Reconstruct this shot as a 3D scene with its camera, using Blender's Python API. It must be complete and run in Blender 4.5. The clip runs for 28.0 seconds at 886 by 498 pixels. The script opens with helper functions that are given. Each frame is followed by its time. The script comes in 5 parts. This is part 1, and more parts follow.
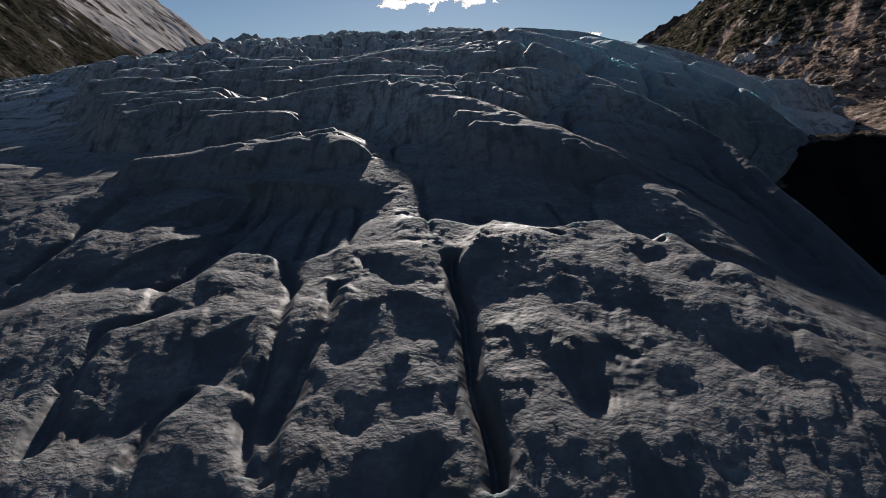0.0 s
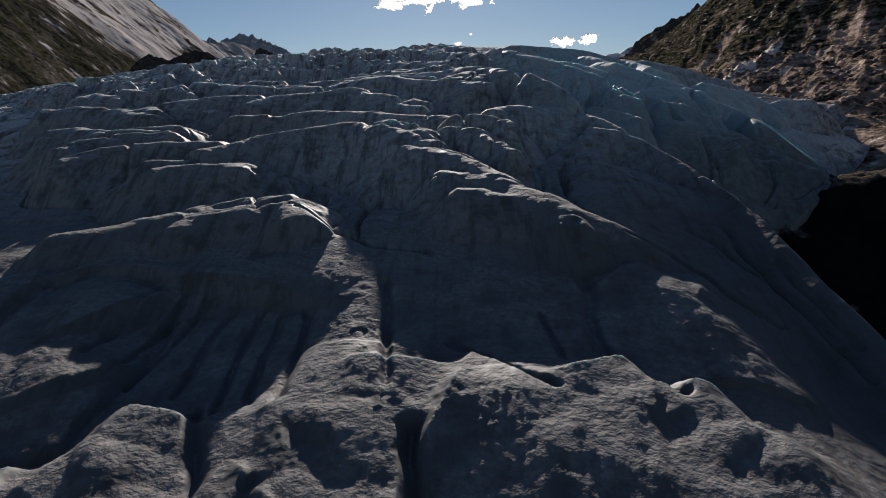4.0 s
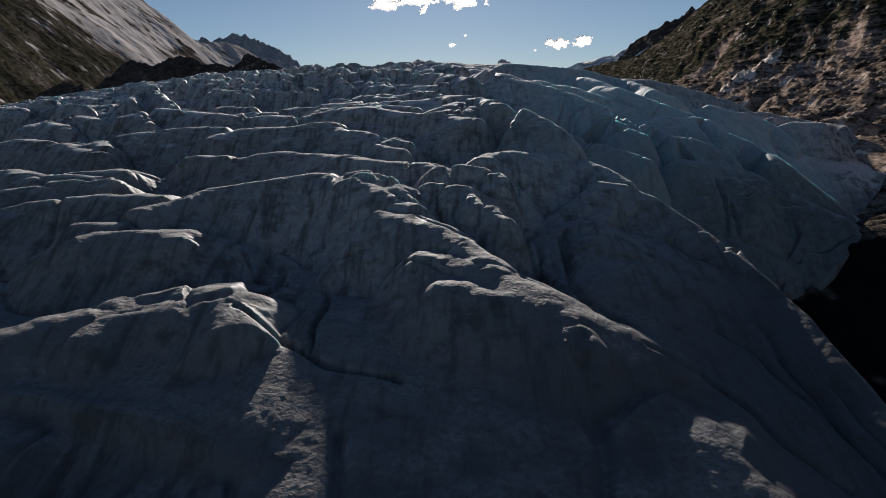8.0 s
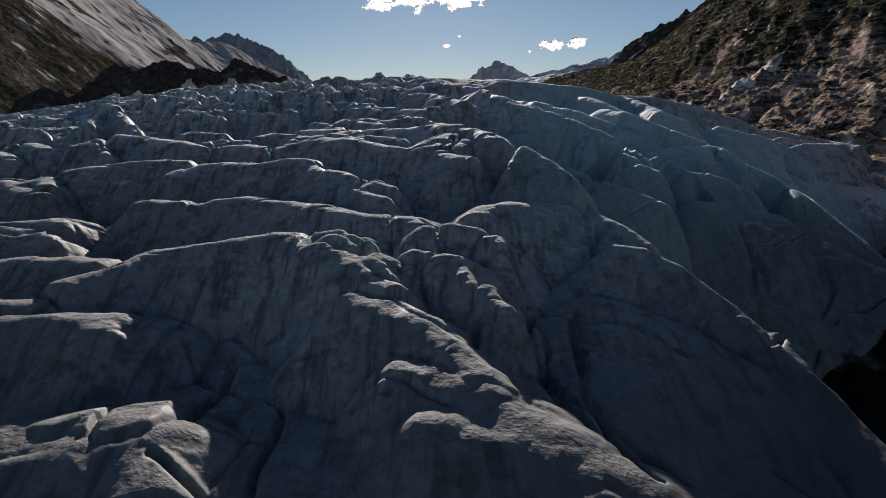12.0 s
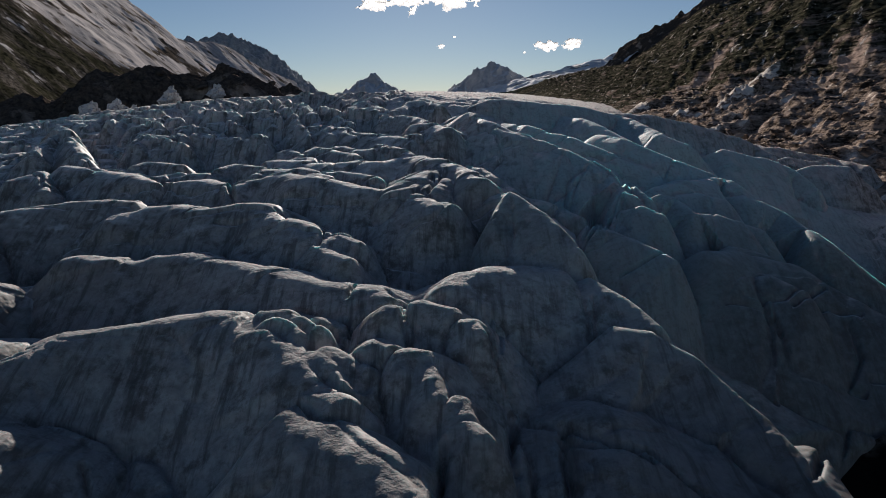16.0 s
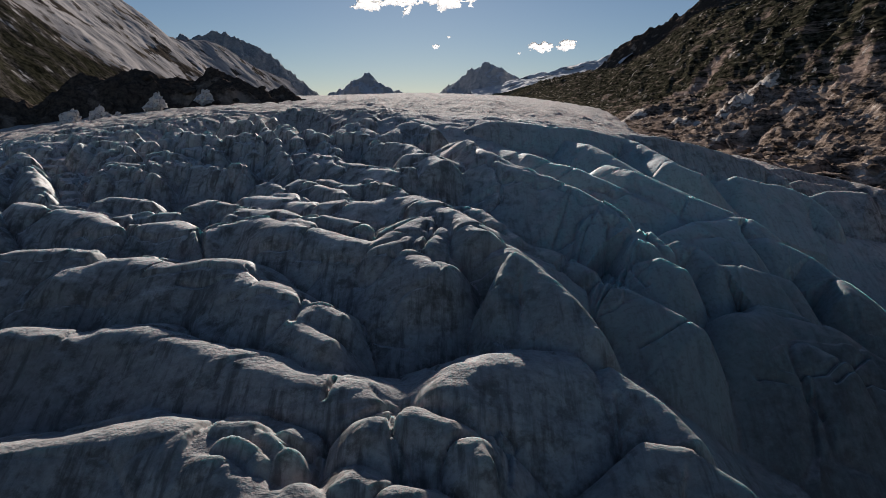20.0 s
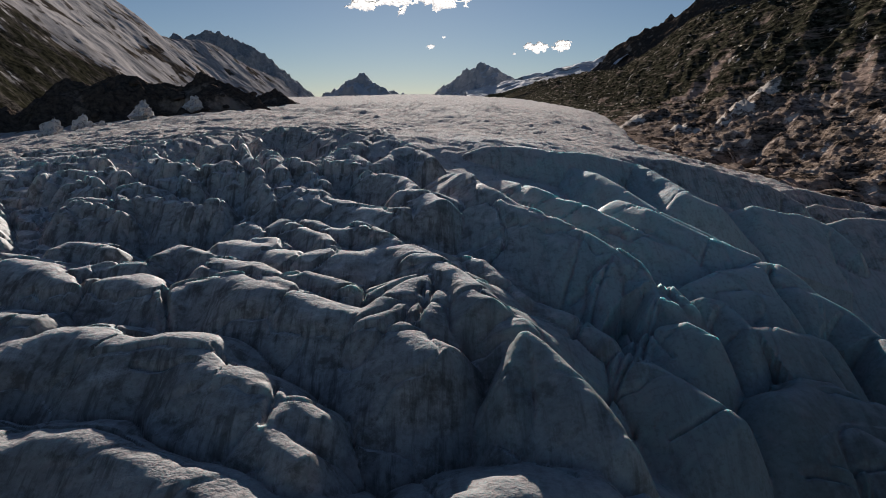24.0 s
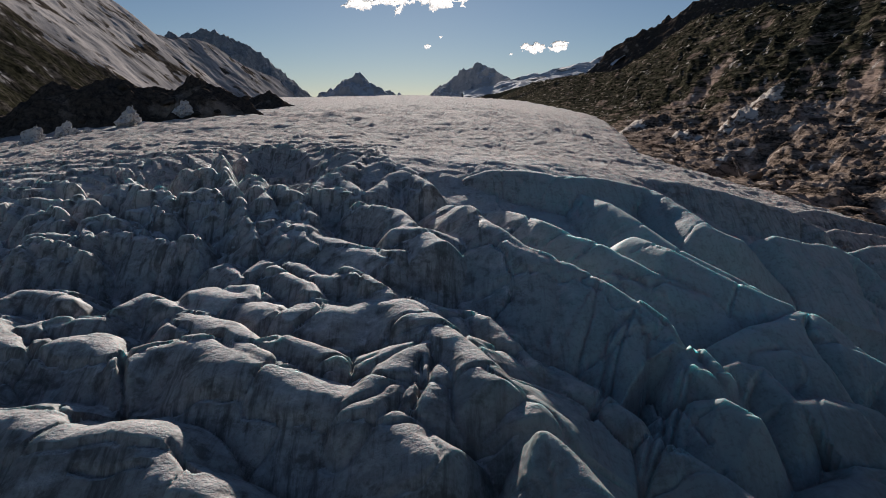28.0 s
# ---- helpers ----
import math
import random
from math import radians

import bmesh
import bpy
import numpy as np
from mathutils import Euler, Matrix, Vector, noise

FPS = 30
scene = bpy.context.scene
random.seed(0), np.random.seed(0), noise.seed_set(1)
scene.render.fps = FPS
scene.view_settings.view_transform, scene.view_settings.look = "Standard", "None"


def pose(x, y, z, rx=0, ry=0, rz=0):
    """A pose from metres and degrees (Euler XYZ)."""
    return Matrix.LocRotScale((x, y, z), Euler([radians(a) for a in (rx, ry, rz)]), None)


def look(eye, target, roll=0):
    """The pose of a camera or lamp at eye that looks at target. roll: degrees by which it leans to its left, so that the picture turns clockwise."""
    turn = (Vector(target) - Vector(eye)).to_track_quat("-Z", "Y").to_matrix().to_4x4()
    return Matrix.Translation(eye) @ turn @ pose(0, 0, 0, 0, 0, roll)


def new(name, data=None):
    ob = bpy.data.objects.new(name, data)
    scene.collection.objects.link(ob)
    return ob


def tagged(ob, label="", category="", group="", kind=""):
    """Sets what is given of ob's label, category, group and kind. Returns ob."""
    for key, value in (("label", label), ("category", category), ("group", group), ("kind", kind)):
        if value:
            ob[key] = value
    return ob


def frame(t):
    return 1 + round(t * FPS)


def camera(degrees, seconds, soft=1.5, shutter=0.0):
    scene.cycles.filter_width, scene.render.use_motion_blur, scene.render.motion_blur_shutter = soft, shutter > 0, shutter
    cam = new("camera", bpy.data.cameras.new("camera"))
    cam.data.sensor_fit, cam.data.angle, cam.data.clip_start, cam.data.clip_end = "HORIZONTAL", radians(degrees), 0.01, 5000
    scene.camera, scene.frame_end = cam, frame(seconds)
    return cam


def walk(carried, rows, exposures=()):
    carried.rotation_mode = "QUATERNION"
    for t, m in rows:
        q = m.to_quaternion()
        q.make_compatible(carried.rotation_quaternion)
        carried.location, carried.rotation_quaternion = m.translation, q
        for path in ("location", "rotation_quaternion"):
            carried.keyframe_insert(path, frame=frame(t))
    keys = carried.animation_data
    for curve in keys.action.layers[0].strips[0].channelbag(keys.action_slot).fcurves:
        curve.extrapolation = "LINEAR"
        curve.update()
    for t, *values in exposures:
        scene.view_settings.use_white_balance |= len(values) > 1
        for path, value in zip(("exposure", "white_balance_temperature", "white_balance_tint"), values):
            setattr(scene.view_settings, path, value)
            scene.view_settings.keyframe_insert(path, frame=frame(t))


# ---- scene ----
# seconds, place, then yaw to the left, pitch up and roll in degrees
PATH = (
    (0, 0, 0.006, 0.002, 2.724, -11.55, -1.587),
    (1, 0.662, 5.026, 1.848, 2.683, -11.543, -1.481),
    (2, 1.427, 9.182, 3.741, 2.585, -11.515, -1.481),
    (3, 1.848, 12.482, 5.685, 2.525, -11.545, -1.458),
    (3.5, 1.935, 14.196, 6.619, 2.495, -11.537, -1.437),
    (5.5, 2.403, 21.867, 10.286, 2.229, -11.531, -1.252),
    (6, 2.435, 23.959, 11.177, 2.171, -11.526, -1.204),
    (7, 2.754, 28.327, 12.951, 2.013, -11.529, -1.122),
    (8, 3.312, 32.706, 14.644, 1.874, -11.521, -1.056),
    (9, 3.681, 37.051, 16.26, 1.735, -11.512, -0.9),
    (10, 3.872, 41.415, 17.783, 1.603, -11.527, -0.88),
    (11, 3.905, 45.416, 19.247, 1.453, -11.522, -0.807),
    (12, 3.823, 48.893, 20.634, 1.32, -11.522, -0.762),
    (12.5, 3.854, 50.618, 21.334, 1.26, -11.506, -0.72),
    (14.5, 5.302, 58.017, 24.224, 1.098, -11.495, -0.611),
    (15, 5.693, 59.861, 24.931, 1.017, -11.506, -0.606),
    (16, 6.35, 63.494, 26.385, 0.865, -11.533, -0.572),
    (17, 6.599, 66.937, 27.891, 0.748, -11.56, -0.506),
    (18, 6.478, 70.34, 29.35, 0.587, -11.547, -0.419),
    (19, 6.257, 73.677, 30.833, 0.426, -11.565, -0.284),
    (20, 5.941, 76.808, 32.329, 0.278, -11.577, -0.168),
    (21, 5.601, 79.889, 33.799, 0.143, -11.597, -0.103),
    (21.5, 5.511, 81.514, 34.548, 0.087, -11.6, -0.108),
    (23.5, 5.56, 88.513, 37.566, -0.112, -11.622, -0.032),
    (24, 5.494, 90.114, 38.232, -0.18, -11.625, -0.026),
    (25, 5.228, 93.178, 39.505, -0.279, -11.624, 0.041),
    (26, 4.975, 96.301, 40.763, -0.368, -11.634, 0.159),
    (27, 4.917, 99.709, 42.008, -0.462, -11.645, 0.213),
    (28, 4.964, 103.231, 43.156, -0.552, -11.681, 0.267),
)

cam = camera(67.75, 28.0, soft=0.9)
walk(cam, [(t, pose(x, y, z, 90 + up, 0, yaw) @ pose(0, 0, 0, 0, 0, roll)) for t, x, y, z, yaw, up, roll in PATH],
     exposures=((0, 0.32, 6430, 13), (9, 0.3, 6430, 13), (17, 0.21, 6430, 13), (28, 0.12, 6430, 13)))
# ---- end of camera ----
# ---- light ----
SUN_UP, SUN_AZIMUTH = radians(17.4), radians(-2.0)
world = bpy.data.worlds.new("sky")
scene.world = world
world.use_nodes = True
sky = world.node_tree.nodes.new("ShaderNodeTexSky")
sky.sky_type, sky.sun_disc = "NISHITA", False
sky.sun_elevation, sky.sun_rotation = SUN_UP, SUN_AZIMUTH
sky.altitude, sky.air_density, sky.dust_density, sky.ozone_density = 1800, 1.0, 0.25, 2.75
world.node_tree.links.new(sky.outputs[0], world.node_tree.nodes["Background"].inputs[0])
world.node_tree.nodes["Background"].inputs[1].default_value = 0.043
sun_way = Vector((math.sin(SUN_AZIMUTH) * math.cos(SUN_UP), math.cos(SUN_AZIMUTH) * math.cos(SUN_UP), math.sin(SUN_UP)))
sun = new("sun", bpy.data.lights.new("sun", "SUN"))
sun.data.energy, sun.data.angle, sun.data.color = 5.0, radians(0.6), (1.0, 0.93, 0.84)
sun.matrix_world = look(sun_way * 1000, (0, 0, 0))


# ---- noise and landform arithmetic ----
def hashed(i, j, seed):
    h = (i.astype(np.int64) * 374761393 + j.astype(np.int64) * 668265263 + seed * 974634777) & 0xFFFFFFFF
    h = ((h ^ (h >> 13)) * 1274126177) & 0xFFFFFFFF
    return ((h ^ (h >> 16)) & 0xFFFF).astype(np.float32) * np.float32(2 * math.pi / 65536)


def grain(x, y, seed=0):
    """Gradient noise, about -0.7 to 0.7, one lump a unit."""
    i, j = np.floor(x), np.floor(y)
    u, v = (x - i).astype(np.float32), (y - j).astype(np.float32)
    fu, fv = u * u * u * (u * (u * 6 - 15) + 10), v * v * v * (v * (v * 6 - 15) + 10)
    out = 0
    for a in (0, 1):
        for b in (0, 1):
            g = hashed(i + a, j + b, seed)
            out = out + (np.cos(g) * (u - a) + np.sin(g) * (v - b)) * (fu if a else 1 - fu) * (fv if b else 1 - fv)
    return out


def rough(x, y, size, octaves, seed=0, fall=0.5, ridged=False):
    total, amount = 0, 1.0
    for n in range(octaves):
        g = grain(x / size + 17.3 * n, y / size - 9.1 * n, seed + n)
        total = total + amount * ((1 - 2.6 * np.abs(g)) - 0.5 if ridged else g)
        amount, size = amount * fall, size * 0.5
    return total


def blocks(x, y, seed):
    """Cells of about one unit: how far each place is from the joint between two cells, a random number for each cell, and how far behind its middle."""
    i, j = np.floor(x), np.floor(y)
    near = np.full(x.shape, 9.0, np.float32)
    next_ = np.full(x.shape, 9.0, np.float32)
    tone = np.zeros(x.shape, np.float32)
    beyond = np.zeros(x.shape, np.float32)
    for a in (-1, 0, 1):
        for b in (-1, 0, 1):
            h, k = hashed(i + a, j + b, seed) / (2 * math.pi), hashed(i + a, j + b, seed + 1) / (2 * math.pi)
            d = np.hypot(i + a + 0.1 + 0.8 * h - x, j + b + 0.1 + 0.8 * k - y).astype(np.float32)
            closer = d < near
            next_ = np.where(closer, near, np.minimum(next_, d))
            near = np.where(closer, d, near)
            tone = np.where(closer, (h * 7.13 + k * 3.7) % 1.0, tone)
            beyond = np.where(closer, (y - j - b - 0.1 - 0.8 * k).astype(np.float32), beyond)
    return next_ - near, tone, beyond


def steps(x, a, b):
    t = np.clip((x - a) / (b - a), 0, 1)
    return t * t * (3 - 2 * t)


def along(knots, values, x):
    """A smooth curve through few knots, straight beyond them."""
    k, v = np.array(knots, float), np.array(values, float)
    slope = np.gradient(v, k)
    x = np.asarray(x, float)
    i = np.clip(np.searchsorted(k, x) - 1, 0, len(k) - 2)
    h = k[i + 1] - k[i]
    t = np.clip((x - k[i]) / h, 0, 1)
    m0, m1 = slope[i] * h, slope[i + 1] * h
    y = (2 * t**3 - 3 * t**2 + 1) * v[i] + (t**3 - 2 * t**2 + t) * m0 + (3 * t**2 - 2 * t**3) * v[i + 1] + (t**3 - t**2) * m1
    return y + np.minimum(x - k[0], 0) * slope[0] + np.maximum(x - k[-1], 0) * slope[-1]


def ridge_height(X, Y, crest, front, back, round_off, flat=0.0, blunt=0.8, nearest=False):
    """Height of one crest line with a side towards -y that falls by front and another that falls by back."""
    best = np.full(X.shape, -1e6, np.float32)
    closest = np.full(X.shape, 1e6, np.float32)
    first_end, last_end = tuple(crest[0][:2]), tuple(crest[-1][:2])
    for (ax, ay, az), (bx, by, bz) in zip(crest, crest[1:]):
        dx, dy = bx - ax, by - ay
        length = math.hypot(dx, dy) + 1e-6
        t = ((X - ax) * dx + (Y - ay) * dy) / length**2
        s = np.clip(t, 0, 1)
        px, py = X - ax - s * dx, Y - ay - s * dy
        nx, ny = dy / length, -dx / length
        if ny > 0:
            nx, ny = -nx, -ny
        side = px * nx + py * ny
        far = np.hypot(px, py)
        lean = steps(side / (far + 0.3), -0.6, 0.6)
        steep = back if back == front else back + 0.9 * steps(abs(dy) / length, 0.35, 0.9)
        fall = steep + (front - steep) * lean
        h = az + s * (bz - az) - fall * (np.sqrt(np.maximum(far - flat, 0) ** 2 + round_off**2) - round_off)
        # blunt ends
        if (ax, ay) == first_end:
            h = h - blunt * np.maximum(-t, 0) * length
        if (bx, by) == last_end:
            h = h - 0.8 * np.maximum(t - 1, 0) * length
        if nearest:
            # each place belongs to the stretch of crest next to it, the lower one at a bend
            tie = np.abs(far - closest) < 0.01
            best = np.where(tie, np.minimum(best, h), np.where(far < closest, h, best))
            closest = np.minimum(closest, far)
        else:
            best = np.maximum(best, h)
    return best


def mesh_of(name, points, faces, material, smooth=True, normals=None):
    me = bpy.data.meshes.new(name)
    me.vertices.add(len(points))
    me.vertices.foreach_set("co", np.ascontiguousarray(points, np.float32).ravel())
    n = faces.shape[1]
    me.loops.add(faces.size)
    me.loops.foreach_set("vertex_index", np.ascontiguousarray(faces, np.int32).ravel())
    me.polygons.add(len(faces))
    me.polygons.foreach_set("loop_start", np.arange(0, faces.size, n, dtype=np.int32))
    me.update(calc_edges=True)
    me.polygons.foreach_set("use_smooth", np.full(len(faces), smooth))
    me.materials.append(material)
    if normals is not None:
        me.normals_split_custom_set_from_vertices(normals.tolist())
    return me


def grid_faces(rows, columns):
    a = (np.arange(rows - 1)[:, None] * columns + np.arange(columns - 1)).ravel()
    return np.stack([a, a + 1, a + 1 + columns, a + columns], 1)


def part(name, me, parent, label=""):
    ob = new(name, me)
    ob.parent = parent
    return tagged(ob, label)


def sheet(name, X, Y, Z, material, label, category, kind=""):
    points = np.stack([X, Y, Z], -1).reshape(-1, 3)
    return tagged(new(name, mesh_of(name, points, grid_faces(*X.shape), material)), label, category, kind=kind)


# ---- materials ----
def material(name, build):
    m = bpy.data.materials.new(name)
    m.use_nodes = True
    nodes, links = m.node_tree.nodes, m.node_tree.links
    shader = nodes["Principled BSDF"]

    def node(kind, **settings):
        n = nodes.new("ShaderNode" + kind)
        for key, value in settings.items():
            target = n.inputs[key.replace("_", " ")] if key[0].isupper() else None
            if target is None:
                if key == "operation":
                    n.operation = value
                elif key == "blend_type":
                    n.blend_type = value
                elif key == "data_type":
                    n.data_type = value
            elif isinstance(value, bpy.types.NodeSocket):
                links.new(value, target)
            else:
                target.default_value = value
        return n

    build(node, links, shader, nodes)
    return m


def mapped(node, nodes, scale, turn=(0, 0, 0)):
    where = nodes.get("Texture Coordinate") or node("TexCoord")
    m = node("Mapping", Vector=where.outputs["Object"])
    m.inputs["Scale"].default_value, m.inputs["Rotation"].default_value = scale, turn
    return m.outputs[0]


def speckle(node, nodes, scale, detail=6, rough_=0.6, turn=(0, 0, 0)):
    scale = scale if isinstance(scale, tuple) else (scale,) * 3
    n = node("TexNoise", Vector=mapped(node, nodes, scale, turn), Scale=1.0, Detail=detail, Roughness=rough_)
    return n.outputs["Fac"]


def ramp(node, value, low, high, a=0.0, b=1.0):
    n = node("MapRange", Value=value)
    for key, v in (("From Min", low), ("From Max", high), ("To Min", a), ("To Max", b)):
        n.inputs[key].default_value = v
    return n.outputs[0]


def blend(node, links, fac, a, b, how="MIX"):
    n = node("MixRGB", blend_type=how)
    for key, v in (("Fac", fac), ("Color1", a), ("Color2", b)):
        if isinstance(v, bpy.types.NodeSocket):
            links.new(v, n.inputs[key])
        else:
            n.inputs[key].default_value = v if not isinstance(v, tuple) else (*v, 1)
    return n.outputs[0]


def times(node, a, b, operation="MULTIPLY"):
    n = node("Math", operation=operation)
    for k, v in enumerate((a, b)):
        if isinstance(v, bpy.types.NodeSocket):
            n.id_data.links.new(v, n.inputs[k])
        else:
            n.inputs[k].default_value = v
    return n.outputs[0]


def upness(node):
    n = node("SeparateXYZ", Vector=node("NewGeometry").outputs["Normal"])
    return n.outputs["Z"]


def bumped(node, links, shader, height, strength, distance, first=None):
    b = node("Bump", Strength=strength, Distance=distance, Height=height)
    if first is not None:
        links.new(first, b.inputs["Normal"])
    links.new(b.outputs[0], shader.inputs["Normal"])
    return b.outputs[0]


def build_ice(node, links, shader, nodes):
    lumps, fine = speckle(node, nodes, 0.22, 5), speckle(node, nodes, 1.6, 4, 0.65)
    wide, mottle = speckle(node, nodes, 0.045, 3), speckle(node, nodes, 0.7, 6, 0.65)
    streak = speckle(node, nodes, (0.9, 0.09, 0.16), 5, 0.65, (0, 0, radians(-12)))
    slant = speckle(node, nodes, (1.0, 0.08, 0.2), 5, 0.65, (0, 0, radians(37)))
    where = node("SeparateXYZ", Vector=nodes["Texture Coordinate"].outputs["Object"])
    # cleaner, bluer ice towards the rock wall, where the slabs slide down to the margin
    clean = ramp(node, times(node, where.outputs["X"], times(node, wide, 60), "ADD"), 32, 60)
    clean = times(node, clean, ramp(node, times(node, where.outputs["Y"], times(node, times(node, times(node, where.outputs["X"], 44, "SUBTRACT"), 0.0, "MAXIMUM"), 0.8), "SUBTRACT"), 122, 158))
    # the low humps at the margin are dull and pale again
    clean = times(node, clean, ramp(node, where.outputs["X"], 128, 112))
    clean = times(node, clean, ramp(node, where.outputs["Y"], 285, 255))
    streak = blend(node, links, ramp(node, where.outputs["X"], 5, 30), streak, slant)
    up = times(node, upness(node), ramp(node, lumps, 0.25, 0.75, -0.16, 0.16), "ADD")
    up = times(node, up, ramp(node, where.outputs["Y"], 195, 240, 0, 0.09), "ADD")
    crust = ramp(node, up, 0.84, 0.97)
    # low down and on the clean slabs the grit lies in patches only
    patches = ramp(node, times(node, lumps, times(node, wide, 0.6), "ADD"), 0.55, 0.95)
    patches = times(node, patches, ramp(node, where.outputs["X"], 29, 21))
    smooth = times(node, ramp(node, times(node, where.outputs["Y"], times(node, times(node, where.outputs["X"], 0.0, "MAXIMUM"), 0.8), "SUBTRACT"), 125, 85), times(node, clean, 0.75), "MAXIMUM")
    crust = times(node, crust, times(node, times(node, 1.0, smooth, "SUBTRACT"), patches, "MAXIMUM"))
    bare = blend(node, links, ramp(node, mottle, 0.35, 0.65), (0.50, 0.475, 0.45), (0.29, 0.28, 0.27))
    # the deep shade of the left faces, painted grey into the bare ice
    left_shade = times(node, ramp(node, where.outputs["X"], -12, -40, 0, 0.6), ramp(node, where.outputs["Y"], 195, 160))
    bare = blend(node, links, left_shade, bare, (0.17, 0.16, 0.15))
    # paler ice high on the fall
    pale = blend(node, links, ramp(node, mottle, 0.35, 0.65), (0.52, 0.50, 0.485), (0.31, 0.30, 0.29))
    bare = blend(node, links, ramp(node, where.outputs["Y"], 150, 215), bare, pale)
    # darker bare ice low on the fall and towards the rock wall
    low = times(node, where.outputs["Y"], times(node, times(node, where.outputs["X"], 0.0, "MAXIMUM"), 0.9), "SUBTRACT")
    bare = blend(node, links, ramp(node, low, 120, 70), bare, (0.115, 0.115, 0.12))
    bare = blend(node, links, clean, bare, (0.43, 0.505, 0.51))
    # extra shade coloured into the ice between the dome and the slabs
    dome_shade = times(node, ramp(node, where.outputs["Y"], 195, 165), ramp(node, where.outputs["Y"], 136, 150))
    dome_shade = times(node, dome_shade, ramp(node, where.outputs["X"], -8, 12, 0, 0.38))
    bare = blend(node, links, dome_shade, bare, (0.15, 0.155, 0.155))
    # paler bare ice among the blocks on the shoulder
    block_pale = times(node, ramp(node, where.outputs["Y"], 205, 235, 0, 0.5), ramp(node, where.outputs["X"], 10, -20))
    bare = blend(node, links, block_pale, bare, (0.62, 0.59, 0.56))
    # darker ice in the gully above the black rock
    gully_dark = times(node, ramp(node, times(node, where.outputs["Y"], times(node, where.outputs["X"], 0.9), "SUBTRACT"), 145, 104), ramp(node, where.outputs["X"], 34, 46))
    gully_dark = times(node, gully_dark, ramp(node, where.outputs["Y"], 100, 122))
    bare = blend(node, links, times(node, gully_dark, ramp(node, mottle, 0.35, 0.65, 0.55, 1.0)), bare, (0.125, 0.137, 0.14))
    stain = speckle(node, nodes, 0.33, 7, 0.7)
    bare = blend(node, links, times(node, ramp(node, stain, 0.51, 0.62, 0, 0.68), ramp(node, clean, 0, 1, 1.0, 0.3)), bare, (0.09, 0.08, 0.07))
    bare = blend(node, links, ramp(node, fine, 0.5, 0.68, 0, 0.35), bare, (0.12, 0.11, 0.10))
    dirt = times(node, ramp(node, streak, 0.50, 0.62, 0, 0.65), ramp(node, clean, 0, 1, 1, 0.25))
    bare = blend(node, links, dirt, bare, (0.085, 0.08, 0.075))
    white = blend(node, links, ramp(node, fine, 0.3, 0.7), (0.54, 0.52, 0.505), (0.85, 0.825, 0.80))
    white = blend(node, links, ramp(node, streak, 0.55, 0.78, 0, 0.6), white, (0.23, 0.17, 0.13))
    white = blend(node, links, ramp(node, mottle, 0.54, 0.72, 0, 0.5), white, (0.24, 0.20, 0.17))
    # the crust darkens towards the bottom of the fall
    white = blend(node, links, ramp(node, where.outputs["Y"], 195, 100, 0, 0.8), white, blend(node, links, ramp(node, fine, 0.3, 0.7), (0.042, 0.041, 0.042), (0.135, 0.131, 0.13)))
    flecks = speckle(node, nodes, (0.36, 0.14, 0.3), 4, 0.66)
    far = ramp(node, where.outputs["Y"], 235, 290)
    white = blend(node, links, times(node, ramp(node, flecks, 0.45, 0.60, 0, 0.6), far), white, (0.19, 0.16, 0.145))
    white = blend(node, links, times(node, far, 0.5), white, (0.50, 0.405, 0.35))
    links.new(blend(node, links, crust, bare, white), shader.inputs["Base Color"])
    links.new(ramp(node, crust, 0, 1, 0.65, 0.95), shader.inputs["Roughness"])
    shader.inputs["Specular IOR Level"].default_value = 0.15
    # clear ice lets the sun glow through near its edges
    links.new(times(node, ramp(node, crust, 0, 1, 1.0, 0.45), ramp(node, clean, 0, 1, 0.35, 0.9)), shader.inputs["Subsurface Weight"])
    shader.inputs["Subsurface Radius"].default_value = (0.35, 1.0, 1.05)
    shader.inputs["Subsurface Scale"].default_value = 2.2
    grains, dents = speckle(node, nodes, 2.4, 3, 0.6), speckle(node, nodes, 0.5, 2, 0.5)
    first = bumped(node, links, shader, times(node, dents, ramp(node, clean, 0, 1, 1.0, 0.35)), 0.9, 0.3)
    bumped(node, links, shader, times(node, grains, ramp(node, crust, 0, 1, 0.08, 1.0)), 1.0, 0.26, bumped(node, links, shader, times(node, flecks, far), 1.0, 2.2, first))


# pale crags that stand out of the rock wall: place, size
CRAGS = ((287, 688, 57, 15), (249, 642, 37, 15), (211, 673, 24, 11), (200, 776, 28, 15), (190, 527, 11, 9), (235, 634, 27, 8))
# broader reddish faces among the scrub
REDDISH = ((285, 865, 62, 30), (312, 850, 86, 22), (315, 590, 66, 20), (330, 520, 62, 18))


